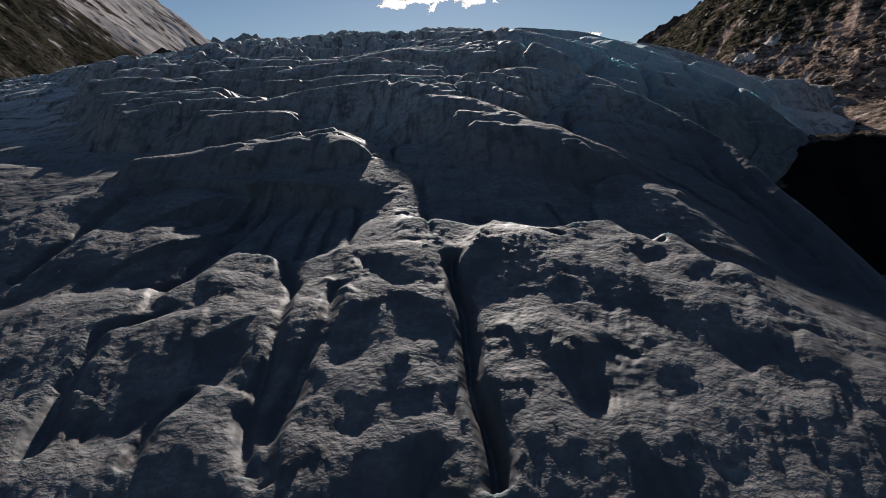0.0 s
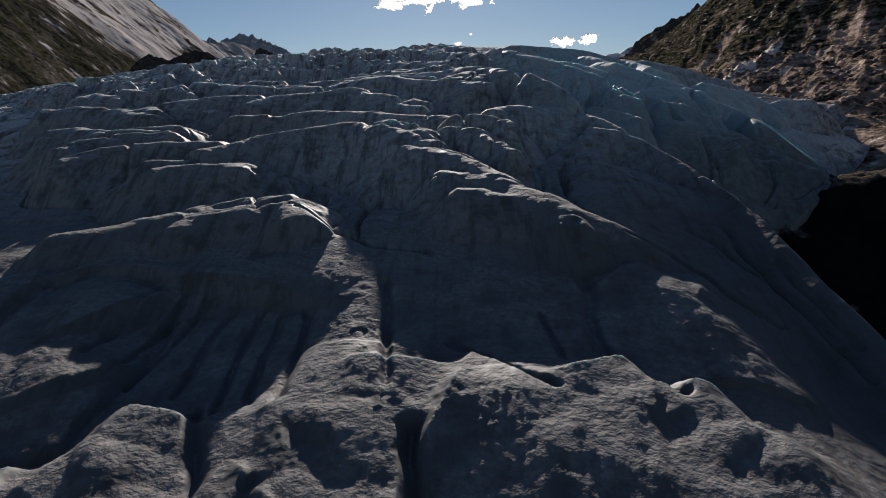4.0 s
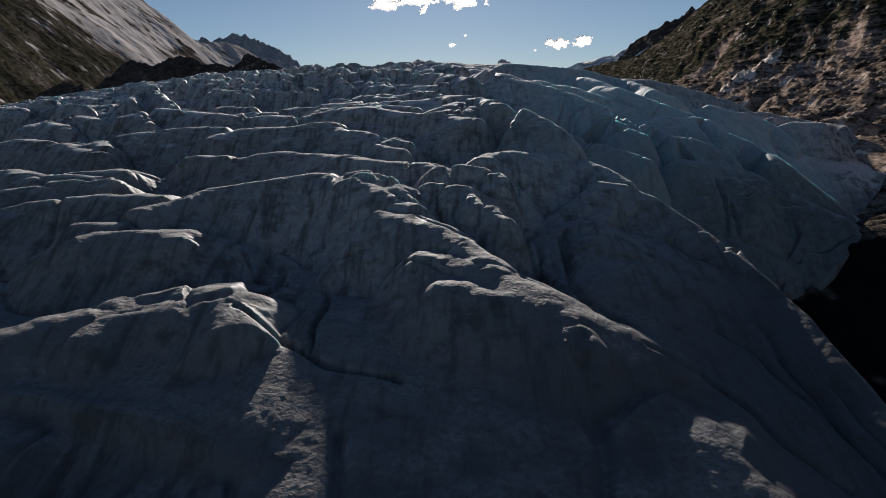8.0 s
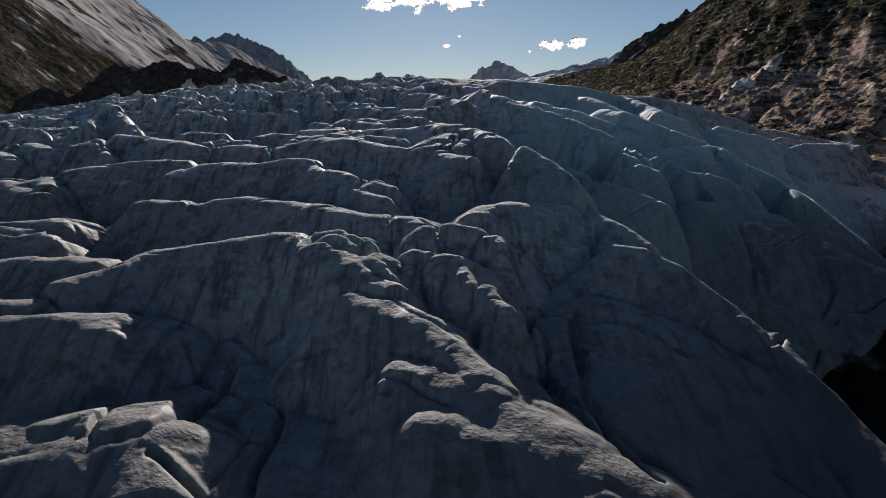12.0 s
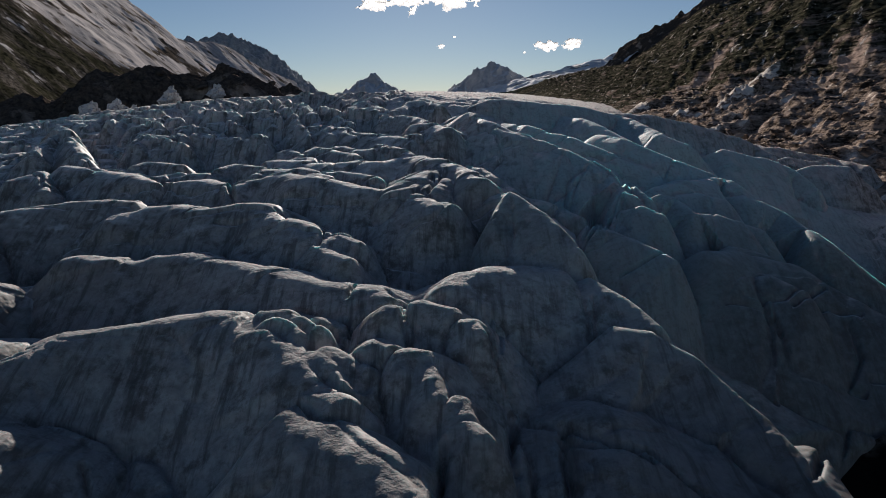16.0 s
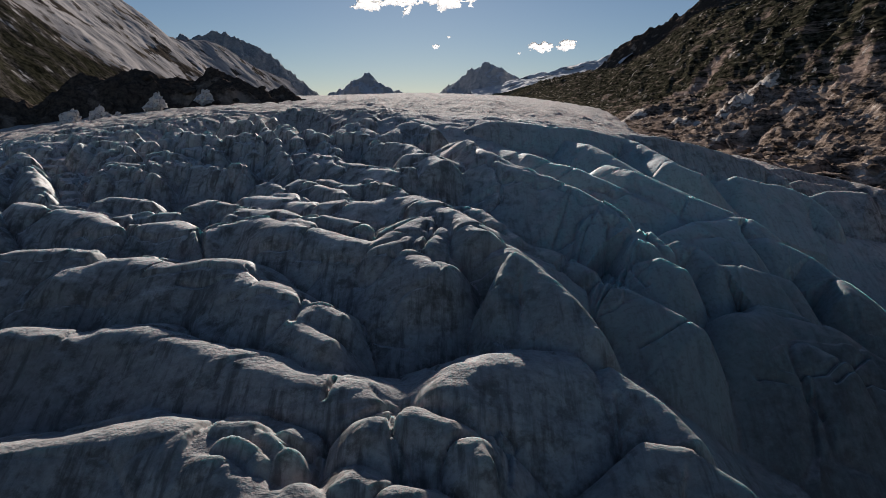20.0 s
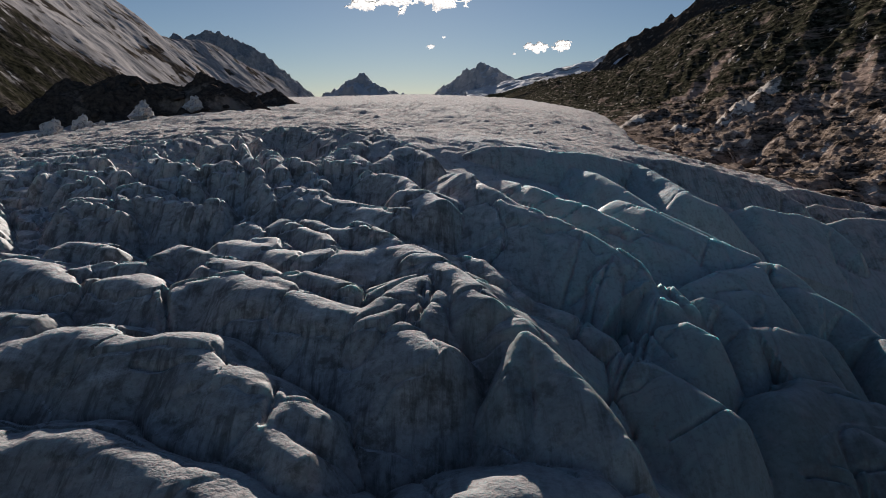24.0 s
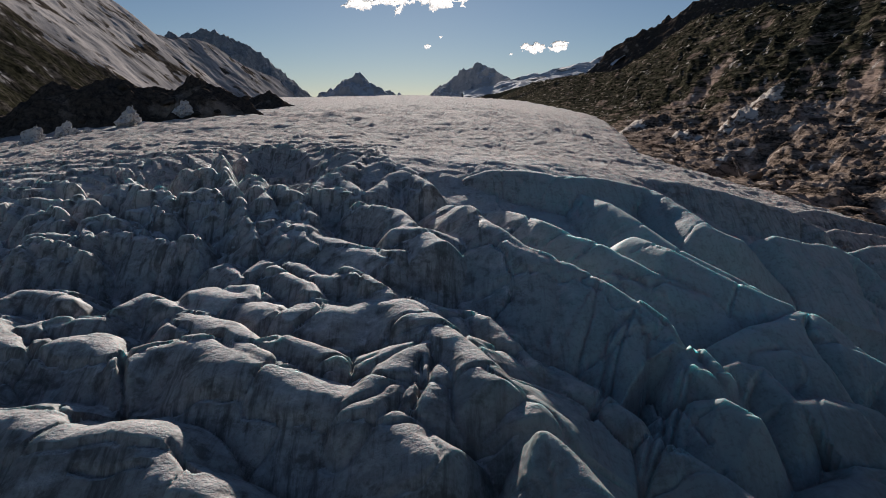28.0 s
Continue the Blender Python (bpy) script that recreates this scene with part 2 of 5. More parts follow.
def build_rock(node, links, shader, nodes):
    big, mid, fine = speckle(node, nodes, 0.012, 6), speckle(node, nodes, 0.07, 8, 0.7), speckle(node, nodes, 0.35, 4, 0.65)
    bands = speckle(node, nodes, (0.02, 0.012, 0.075), 7, 0.65, (radians(-14), 0, 0))
    strata = speckle(node, nodes, (0.07, 0.035, 0.30), 6, 0.65, (radians(-12), radians(12), 0))
    tufts = speckle(node, nodes, (0.22, 0.06, 0.22), 7, 0.7, (radians(-14), 0, radians(-10)))
    at = nodes["Texture Coordinate"].outputs["Object"]

    def close_to(places):
        out = 0.0
        for x, y, z, size in places:
            away = node("VectorMath", operation="DISTANCE")
            links.new(at, away.inputs[0])
            away.inputs[1].default_value = (x, y, z)
            out = times(node, out, ramp(node, away.outputs["Value"], size * 1.5, size * 0.4), "MAXIMUM")
        return out

    stone = blend(node, links, ramp(node, fine, 0.38, 0.62), (0.038, 0.030, 0.024), (0.36, 0.272, 0.212))
    stone = blend(node, links, ramp(node, strata, 0.50, 0.60, 0, 0.75), stone, (0.48, 0.365, 0.285))
    stone = blend(node, links, ramp(node, strata, 0.46, 0.40, 0, 0.85), stone, (0.014, 0.012, 0.010))
    where = node("SeparateXYZ", Vector=at)
    height = where.outputs["Z"]
    stone = blend(node, links, times(node, ramp(node, mid, 0.50, 0.60), ramp(node, big, 0.47, 0.54, 0, 0.8)), stone, (0.70, 0.55, 0.45))
    rise = times(node, height, ramp(node, where.outputs["Y"], 450, 1250, 0, 72), "ADD")
    grow = times(node, ramp(node, rise, 48, 112, -0.7, 1.0), ramp(node, bands, 0.38, 0.62, 0.55, -0.55), "ADD")
    grow = times(node, grow, ramp(node, mid, 0.38, 0.62, -0.4, 0.4), "ADD")
    green = blend(node, links, ramp(node, tufts, 0.42, 0.60), (0.010, 0.011, 0.008), (0.105, 0.098, 0.065))
    green = blend(node, links, ramp(node, strata, 0.55, 0.62, 0, 0.8), green, (0.26, 0.21, 0.165))
    rock = blend(node, links, ramp(node, grow, 0.15, 0.35), stone, green)
    bare = ramp(node, times(node, close_to(REDDISH), ramp(node, bands, 0.35, 0.65, -0.5, 0.5), "ADD"), 0.35, 0.6)
    rock = blend(node, links, times(node, bare, ramp(node, strata, 0.42, 0.52, 0.25, 0.9)), rock, (0.52, 0.385, 0.315))
    bright = ramp(node, times(node, close_to(CRAGS), ramp(node, mid, 0.35, 0.65, -0.55, 0.55), "ADD"), 0.38, 0.5)
    rock = blend(node, links, times(node, bright, ramp(node, strata, 0.40, 0.47, 0.2, 1.0)), rock, (0.90, 0.80, 0.70))
    links.new(rock, shader.inputs["Base Color"])
    shader.inputs["Roughness"].default_value = 1.0
    shader.inputs["Specular IOR Level"].default_value = 0.0
    crags = speckle(node, nodes, (0.14, 0.05, 0.2), 5, 0.65, (radians(-12), 0, 0))
    first = bumped(node, links, shader, crags, 0.9, 4.0)
    bumped(node, links, shader, strata, 1.0, 2.4, first)


def build_dark_rock(node, links, shader, nodes):
    mid, fine = speckle(node, nodes, 0.03, 7, 0.65), speckle(node, nodes, 0.3, 8, 0.7)
    stone = blend(node, links, ramp(node, fine, 0.3, 0.7), (0.022, 0.019, 0.016), (0.14, 0.11, 0.09))
    links.new(blend(node, links, ramp(node, mid, 0.56, 0.66, 0, 0.9), stone, (0.36, 0.28, 0.22)), shader.inputs["Base Color"])
    shader.inputs["Roughness"].default_value = 1.0
    shader.inputs["Specular IOR Level"].default_value = 0.0
    crags, chips = speckle(node, nodes, 0.05, 3, 0.55), speckle(node, nodes, 0.25, 2, 0.5)
    first = bumped(node, links, shader, crags, 0.9, 7.0)
    bumped(node, links, shader, chips, 0.9, 1.8, first)


def build_shade_black_rock(node, links, shader, nodes):
    fine, mid = speckle(node, nodes, 0.9, 6, 0.7), speckle(node, nodes, 0.12, 5, 0.6)
    # near-black sides hold the cliff's deep shade as colour; gravel lies on the flats
    shade_black = blend(node, links, ramp(node, mid, 0.35, 0.65), (0.006, 0.006, 0.006), (0.016, 0.015, 0.014))
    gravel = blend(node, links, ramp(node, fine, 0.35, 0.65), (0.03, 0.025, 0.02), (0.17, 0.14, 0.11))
    links.new(blend(node, links, ramp(node, upness(node), 0.86, 0.95), shade_black, gravel), shader.inputs["Base Color"])
    shader.inputs["Roughness"].default_value = 1.0
    shader.inputs["Specular IOR Level"].default_value = 0.0
    bumped(node, links, shader, fine, 0.8, 0.6)


def build_far_rock(node, links, shader, nodes):
    mid, fine = speckle(node, nodes, 0.006, 7, 0.65), speckle(node, nodes, 0.03, 6, 0.7)
    # stone paled so that its colour carries the haze of distance
    stone = blend(node, links, ramp(node, fine, 0.3, 0.7), (0.40, 0.40, 0.41), (0.60, 0.58, 0.57))
    snow = times(node, upness(node), ramp(node, mid, 0.3, 0.7, -0.25, 0.25), "ADD")
    links.new(blend(node, links, ramp(node, snow, 0.74, 0.8), stone, (0.62, 0.63, 0.66)), shader.inputs["Base Color"])
    shader.inputs["Roughness"].default_value = 0.9
    shader.inputs["Specular IOR Level"].default_value = 0.12
    bumped(node, links, shader, speckle(node, nodes, 0.012, 3, 0.55), 0.8, 25.0)


def build_shaded_far_rock(node, links, shader, nodes):
    # a darker, bluer copy of the far rock, with shade painted into its colour
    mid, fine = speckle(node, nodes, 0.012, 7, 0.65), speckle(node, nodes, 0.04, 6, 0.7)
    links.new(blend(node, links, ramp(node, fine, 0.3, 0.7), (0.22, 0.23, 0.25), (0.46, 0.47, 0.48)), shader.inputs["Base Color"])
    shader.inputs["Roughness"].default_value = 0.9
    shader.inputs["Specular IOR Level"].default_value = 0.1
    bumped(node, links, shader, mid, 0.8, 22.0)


def scrub(node, links, nodes):
    """Olive scrub with brown stones and lingering snow."""
    big, mid, fine = speckle(node, nodes, 0.006, 5), speckle(node, nodes, 0.025, 8, 0.7), speckle(node, nodes, 0.12, 7, 0.75)
    slips = speckle(node, nodes, (0.006, 0.025, 0.015), 6, 0.65, (0, 0, radians(15)))
    green = blend(node, links, ramp(node, fine, 0.40, 0.60), (0.010, 0.010, 0.007), (0.070, 0.065, 0.043))
    stone = blend(node, links, ramp(node, fine, 0.40, 0.60), (0.018, 0.016, 0.014), (0.15, 0.13, 0.11))
    cover = blend(node, links, ramp(node, slips, 0.48, 0.58), green, stone)
    cover = blend(node, links, ramp(node, mid, 0.54, 0.64, 0, 0.75), cover, (0.014, 0.014, 0.009))
    snow = times(node, ramp(node, slips, 0.60, 0.63), ramp(node, big, 0.48, 0.54))
    return blend(node, links, snow, cover, (0.55, 0.52, 0.50))


def build_snow_slope(node, links, shader, nodes):
    wide, mid, fine = speckle(node, nodes, 0.004, 4), speckle(node, nodes, 0.012, 7, 0.6), speckle(node, nodes, 0.09, 7, 0.7)
    streak = speckle(node, nodes, (0.0022, 0.010, 0.006), 6, 0.6, (0, 0, radians(15)))
    snow = blend(node, links, ramp(node, streak, 0.42, 0.60), (0.56, 0.51, 0.485), (0.33, 0.31, 0.305))
    snow = blend(node, links, ramp(node, fine, 0.52, 0.7, 0, 0.4), snow, (0.28, 0.255, 0.24))
    stone = blend(node, links, ramp(node, fine, 0.35, 0.65), (0.02, 0.018, 0.016), (0.16, 0.13, 0.105))
    where = node("SeparateXYZ", Vector=nodes["Texture Coordinate"].outputs["Object"])
    # scrub covers the end of the slope, snow the rest
    low = times(node, times(node, where.outputs["Y"], where.outputs["X"], "SUBTRACT"), ramp(node, mid, 0.3, 0.7, -70, 70), "ADD")
    slips = speckle(node, nodes, (0.006, 0.03, 0.02), 6, 0.65, (0, 0, radians(30)))
    low = times(node, low, ramp(node, slips, 0.3, 0.7, -90, 90), "ADD")
    patch = times(node, ramp(node, mid, 0.53, 0.56), ramp(node, wide, 0.42, 0.50))
    snow = blend(node, links, patch, snow, stone)
    bare = blend(node, links, ramp(node, low, 2500, 2560), scrub(node, links, nodes), stone)
    links.new(blend(node, links, ramp(node, low, 2578, 2590), bare, snow), shader.inputs["Base Color"])
    shader.inputs["Roughness"].default_value = 1.0
    shader.inputs["Specular IOR Level"].default_value = 0.0
    first = bumped(node, links, shader, speckle(node, nodes, 0.008, 3, 0.5), 0.5, 14.0)
    bumped(node, links, shader, fine, 0.5, 1.2, first)


def build_far_snow(node, links, shader, nodes):
    mid, fine = speckle(node, nodes, 0.006, 6, 0.6), speckle(node, nodes, 0.03, 6, 0.7)
    snow = blend(node, links, ramp(node, fine, 0.3, 0.7), (0.62, 0.61, 0.61), (0.78, 0.77, 0.77))
    links.new(blend(node, links, ramp(node, mid, 0.56, 0.6, 0, 0.9), snow, (0.20, 0.19, 0.185)), shader.inputs["Base Color"])
    shader.inputs["Roughness"].default_value = 0.9
    bumped(node, links, shader, speckle(node, nodes, 0.012, 3, 0.5), 0.5, 20.0)


def build_cloud(node, links, shader, nodes):
    out = nodes["Material Output"]
    veil, puff = node("BsdfTranslucent", Color=(0.98, 0.98, 0.98, 1)), node("BsdfDiffuse", Color=(0.9, 0.9, 0.9, 1))
    mix = node("MixShader", Fac=0.2)
    links.new(veil.outputs[0], mix.inputs[1])
    links.new(puff.outputs[0], mix.inputs[2])
    links.new(mix.outputs[0], out.inputs["Surface"])


def build_pale_ice(node, links, shader, nodes):
    stain, grains = speckle(node, nodes, 0.6, 5, 0.65), speckle(node, nodes, 0.9, 3, 0.55)
    links.new(blend(node, links, ramp(node, stain, 0.5, 0.68), (0.62, 0.60, 0.58), (0.16, 0.14, 0.12)), shader.inputs["Base Color"])
    shader.inputs["Roughness"].default_value = 0.8
    bumped(node, links, shader, grains, 0.8, 0.7)


ICE = material("ice", build_ice)
PALE_ICE = material("pale_ice", build_pale_ice)
ROCK = material("rock", build_rock)
DARK_ROCK = material("dark_rock", build_dark_rock)
SHADE_BLACK_ROCK = material("shade_black_rock", build_shade_black_rock)
FAR_ROCK = material("far_rock", build_far_rock)
SHADED_FAR_ROCK = material("shaded_far_rock", build_shaded_far_rock)
SNOW_SLOPE = material("snow_slope", build_snow_slope)
CLOUD = material("cloud", build_cloud)
FAR_SNOW = material("far_snow", build_far_snow)

# where the ice meets the rock wall: y, then x or z
MARGIN_X = ((60, 100, 158, 220, 265, 300, 341, 372, 440, 484, 699, 1077, 1800, 3100), (84, 96, 116, 140, 150, 154, 156, 138, 137, 134, 175, 233, 262, 300))
MARGIN_Z = ((60, 100, 158, 220, 265, 300, 341, 372, 440, 484, 699, 1077, 1800, 3100), (-36, -29, -16, -7, 0, 3, 5, 12, 13, 15, 20, 37, 76, 118))

# ---- the glacier: a long fall of ice with its crests ----
# height of the ice between the crests: one row for each y, over x
ACROSS = (-230, -140, -80, -40, 0, 40, 80, 120, 170)
FALL = {
    0: (-28.8, -27.0, -26.9, -26.4, -26.5, -26.7, -29.0, -33.1, -38.5),
    30: (-23.4, -20.4, -20.0, -19.2, -18.1, -19.6, -23.1, -28.3, -34.7),
    60: (-18.1, -13.6, -12.4, -12.6, -10.1, -14.3, -18.3, -24.3, -31.4),
    90: (-13.1, -7.1, -4.5, -5.0, -2.8, -7.8, -13.5, -21.0, -28.7),
    120: (-8.5, -1.2, 1.5, 2.0, 4.4, -0.5, -9.4, -18.3, -26.3),
    150: (-4.2, 4.2, 6.9, 8.5, 11.4, 6.5, -5.5, -15.8, -23.7),
    180: (-0.4, 9.6, 13.8, 14.5, 17.9, 11.6, 0.6, -12.7, -20.2),
    210: (2.8, 14.8, 21.0, 19.9, 24.1, 20.9, 8.1, -7.1, -15.0),
    250: (6.3, 19.6, 27.2, 29.1, 30.0, 27.4, 16.1, 5.0, -6.2),
    300: (9.9, 23.4, 30.9, 32.7, 33.5, 29.9, 23.0, 10.0, 0.6),
    350: (13.6, 28.3, 33.0, 33.3, 31.5, 27.8, 22.6, 15.4, 4.8),
    420: (20.9, 33.0, 34.5, 33.7, 32.0, 29.5, 25.3, 17.9, 5.6),
    800: (38, 44, 47, 47, 46, 44, 41, 36, 30),
    1700: (76, 79, 80, 80, 79, 78, 76, 74, 70),
}
# front and back slope, rounding, half the width of the flat top, and a label
SHAPES = {
    "ice_ridge": (0.88, 0.45, 2.2, 0.4, "long rounded grey ice ridge with a gritty sunlit crest"),
    "serac": (1.1, 0.65, 1.1, 0.2, "blocky serac of dirty grey ice among crevasses"),
    "ice_fin": (1.05, 1.4, 0.7, 0, "thin blue-green ice fin with a smooth shaded face"),
    "ice_rib": (0.35, 0.27, 2.0, 1.0, "low gritty rib of dirty ice between meltwater runnels"),
    "ice_face": (0.5, 1.5, 1.0, 0.0, "broad smooth face of dark blue-grey ice"),
    "ice_slab": (0.8, 1.3, 1.6, 0.0, "smooth slab of blue-green ice with a clean crest"),
    "ice_swell": (0.85, 0.5, 2.2, 0.5, "broad rounded swell of pale ice cut by cracks"),
    "ice_lobe": (0.95, 0.8, 3.0, 0.0, "blunt end of an ice lobe over black rock"),
    "ice_rim": (0.95, 0.3, 1.2, 0.5, "edge of the upper ice field above a smooth blue slope"),
}
CRESTS = []


def crest(kind, *points):
    CRESTS.append((kind, points))


CRACKS = []


def crack(width, depth, *line):
    CRACKS.append((width, depth, [(x, y, 0.0) for x, y in line]))


crest("serac", (-85.8, 240.4, 25.7), (-82.0, 246.0, 26.6), (-78.7, 248.9, 27.1), (-71.8, 242.9, 26.7))
crest("serac", (-77.9, 227.9, 24.4), (-76.5, 232.7, 25.1), (-69.6, 233.3, 25.3))
crest("serac", (-71.0, 224.8, 23.8), (-68.2, 227.8, 24.3), (-63.5, 223.4, 23.3))
crest("serac", (-68.1, 232.5, 25.2), (-67.2, 236.2, 25.8), (-62.2, 231.2, 24.9))
crest("serac", (-61.7, 236.7, 26.0), (-61.6, 246.7, 27.7), (-55.5, 238.2, 26.4), (-51.4, 234.2, 25.7))
crest("serac", (-53.6, 233.7, 25.5), (-51.8, 237.6, 26.4), (-47.9, 233.9, 25.7))
crest("serac", (-64.4, 213.8, 21.4), (-61.7, 216.7, 21.8), (-57.5, 215.2, 21.3))
crest("serac", (-59.5, 217.9, 22.0), (-57.8, 219.2, 22.2), (-54.2, 214.6, 21.0))
crest("serac", (-53.4, 216.6, 21.5), (-52.8, 219.6, 22.1), (-48.6, 219.1, 22.0), (-44.3, 215.9, 21.2), (-40.8, 214.4, 20.9))
crest("serac", (-40.8, 214.4, 20.9), (-36.4, 215.7, 21.4))
crest("serac", (-63.2, 207.1, 19.9), (-62.2, 213.2, 21.1), (-58.5, 211.7, 20.7), (-52.9, 208.3, 19.8))
crest("serac", (-59.0, 222.1, 22.9), (-55.6, 224.8, 23.4), (-51.4, 221.6, 22.6))
crest("serac", (-53.3, 227.2, 24.0), (-50.3, 231.1, 25.0), (-44.9, 226.0, 23.8))
crest("serac", (-42.9, 231.9, 25.3), (-42.3, 236.6, 26.5), (-36.5, 229.7, 25.0))
crest("ice_fin", (-51.5, 272.6, 25.1), (-49.0, 270.1, 31.1), (-39.0, 244.0, 28.2), (-25.7, 214.3, 21.6), (-22.8, 207.9, 15.6))
crest("serac", (-36.1, 246.8, 28.7), (-32.1, 241.6, 27.9), (-28.4, 231.4, 25.7), (-24.3, 222.7, 23.8))
crest("serac", (-29.5, 238.6, 27.3), (-26.6, 237.8, 27.1), (-23.1, 233.4, 26.3), (-17.4, 222.6, 24.3))
crest("serac", (-27.2, 221.1, 23.2), (-24.0, 221.5, 23.5), (-19.7, 212.7, 21.7))
crest("ice_ridge", (-22.9, 221.2, 23.5), (-20.0, 219.3, 23.3), (-15.4, 213.3, 22.4), (-6.9, 205.8, 22.0), (-0.8, 202.0, 22.3))
crest("serac", (-18.1, 249.1, 29.3), (-14.7, 255.8, 30.5), (-12.6, 273.8, 33.1), (-11.7, 284.8, 33.7))
crest("serac", (-12.5, 285.2, 33.6), (-5.9, 260.8, 31.8), (1.0, 250.2, 30.1))
crest("serac", (-18.0, 235.0, 26.8), (-14.9, 236.9, 27.3), (-10.8, 233.2, 26.9))
crest("serac", (-10.4, 227.9, 26.0), (-5.9, 225.8, 26.1), (-2.4, 222.6, 25.9), (1.0, 213.1, 24.8))
crest("ice_ridge", (-1.9, 211.7, 24.2), (1.9, 210.3, 24.4), (5.7, 203.5, 23.6))
crest("serac", (-31.3, 205.0, 19.0), (-28.8, 206.5, 19.5), (-24.5, 200.4, 18.5))
crest("serac", (-24.9, 201.7, 18.7), (-22.4, 206.5, 20.0), (-13.6, 195.7, 18.9), (-11.9, 192.0, 18.6))
crest("serac", (-18.7, 205.4, 20.1), (-16.5, 204.2, 20.1), (-13.0, 199.0, 19.5), (-9.4, 196.7, 19.7))
crest("serac", (-10.3, 197.9, 19.7), (-8.4, 199.5, 20.4), (-4.9, 195.5, 20.1), (-1.2, 189.8, 19.5))
crest("serac", (-25.7, 197.3, 17.9), (-22.7, 197.4, 18.2), (-19.9, 193.5, 18.0))
crest("serac", (-56.6, 193.5, 17.1), (-55.3, 196.7, 17.7), (-51.0, 196.2, 17.6), (-46.7, 193.6, 17.1))
crest("serac", (-51.5, 185.2, 15.4), (-47.9, 186.4, 15.7), (-45.3, 188.5, 16.1), (-39.9, 188.7, 16.0))
crest("ice_ridge", (-49.2, 181.5, 14.6), (-39.4, 182.9, 15.0), (-38.4, 184.0, 15.2), (-32.2, 177.1, 14.6))
crest("serac", (-39.7, 190.4, 16.2), (-37.4, 196.8, 17.2), (-32.8, 193.3, 16.8), (-28.5, 188.5, 16.5))
crest("ice_ridge", (-30.9, 196.3, 17.4), (-28.5, 197.5, 17.7), (-25.0, 194.0, 17.5), (-21.1, 191.8, 17.6), (-15.5, 187.2, 17.7))
crest("ice_ridge", (-15.3, 186.3, 17.7), (-11.2, 188.6, 18.2), (-6.3, 185.9, 18.1), (-3.5, 188.3, 18.8), (-0.1, 186.9, 19.1), (6.8, 176.1, 18.0), (11.5, 166.5, 16.4))
crest("ice_ridge", (-30.0, 185.5, 16.0), (-27.8, 188.4, 16.6), (-21.5, 182.6, 17.0), (-16.9, 176.5, 16.9), (-13.9, 172.4, 16.1))
crest("ice_ridge", (-31.8, 176.2, 14.6), (-28.7, 179.4, 15.5), (-25.3, 179.5, 16.2), (-21.5, 178.4, 16.7), (-17.3, 173.2, 16.5), (-5.1, 167.1, 14.5), (-2.0, 165.7, 14.5), (5.6, 156.4, 13.9))
crest("serac", (-16.1, 177.2, 17.0), (-13.5, 178.9, 17.1), (-5.9, 173.7, 16.1))
crest("ice_slab", (109.5, 300.2, 7.1), (115.9, 307.0, 13.1), (125.2, 311.0, 13.6), (136.0, 310.3, 11.2), (146.4, 307.0, 8.9), (150.2, 294.3, 7.6), (152.2, 287.6, 1.6))
crest("ice_slab", (105.8, 281.3, 4.1), (112.7, 285.8, 10.1), (117.9, 286.2, 11.4), (127.6, 288.3, 9.7), (134.2, 288.7, 8.7), (141.1, 289.0, 2.7))
crest("ice_slab", (103.7, 263.4, 2.0), (110.6, 268.3, 8.0), (116.8, 269.1, 9.8), (122.3, 271.3, 9.9), (127.5, 267.6, 9.7), (133.1, 263.5, 3.7))
crest("ice_rim", (53.8, 302.3, 25.6), (56.7, 288.1, 26.9), (62.1, 280.2, 26.2), (67.9, 276.1, 25.6), (74.3, 275.8, 24.5), (83.6, 276.2, 22.2), (99.3, 279.6, 18.0), (104.0, 279.3, 15.8), (107.3, 275.0, 13.0))
crest("ice_ridge", (-45.2, 148.8, 7.7), (-42.9, 149.2, 8.0), (-35.1, 146.9, 8.0), (-31.8, 148.1, 8.6), (-28.6, 148.3, 9.0), (-25.8, 146.1, 8.7), (-16.7, 140.9, 8.4), (-5.3, 135.6, 7.5), (-3.1, 135.1, 7.4), (-0.3, 131.8, 6.6))
crest("ice_ridge", (-57.7, 168.4, 11.3), (-52.8, 174.1, 12.8), (-46.1, 172.8, 12.9))
crest("ice_ridge", (-46.6, 162.9, 10.8), (-43.8, 165.1, 11.7), (-40.6, 166.6, 12.5), (-37.3, 166.5, 12.9), (-30.4, 161.2, 12.5), (-25.3, 161.6, 13.2), (-22.9, 161.1, 13.3), (-19.5, 157.0, 12.4), (-15.2, 154.1, 11.7), (-11.7, 150.6, 11.0))
crest("serac", (-11.3, 148.0, 10.3), (-9.1, 150.5, 11.0), (-6.0, 148.4, 10.4))
crest("serac", (-11.8, 147.3, 10.1), (-6.2, 142.8, 9.1))
crest("serac", (-8.5, 235.9, 27.4), (-5.4, 248.5, 29.4), (-2.9, 252.9, 30.3), (0.2, 248.6, 29.7), (3.4, 238.9, 28.5))
crest("serac", (-20.2, 235.5, 26.9), (-19.3, 246.3, 28.9), (-18.0, 250.0, 29.5), (-10.2, 235.4, 27.3))
crest("serac", (-45.4, 276.0, 29.6), (-45.5, 282.3, 31.7), (-42.9, 287.1, 33.0), (-37.0, 288.5, 33.0), (-32.0, 286.5, 32.0), (-28.9, 280.0, 30.6), (-23.7, 272.8, 27.9))
crest("serac", (-51.4, 248.9, 28.5), (-50.4, 255.2, 29.4), (-46.4, 249.1, 28.7), (-44.8, 250.8, 29.1))
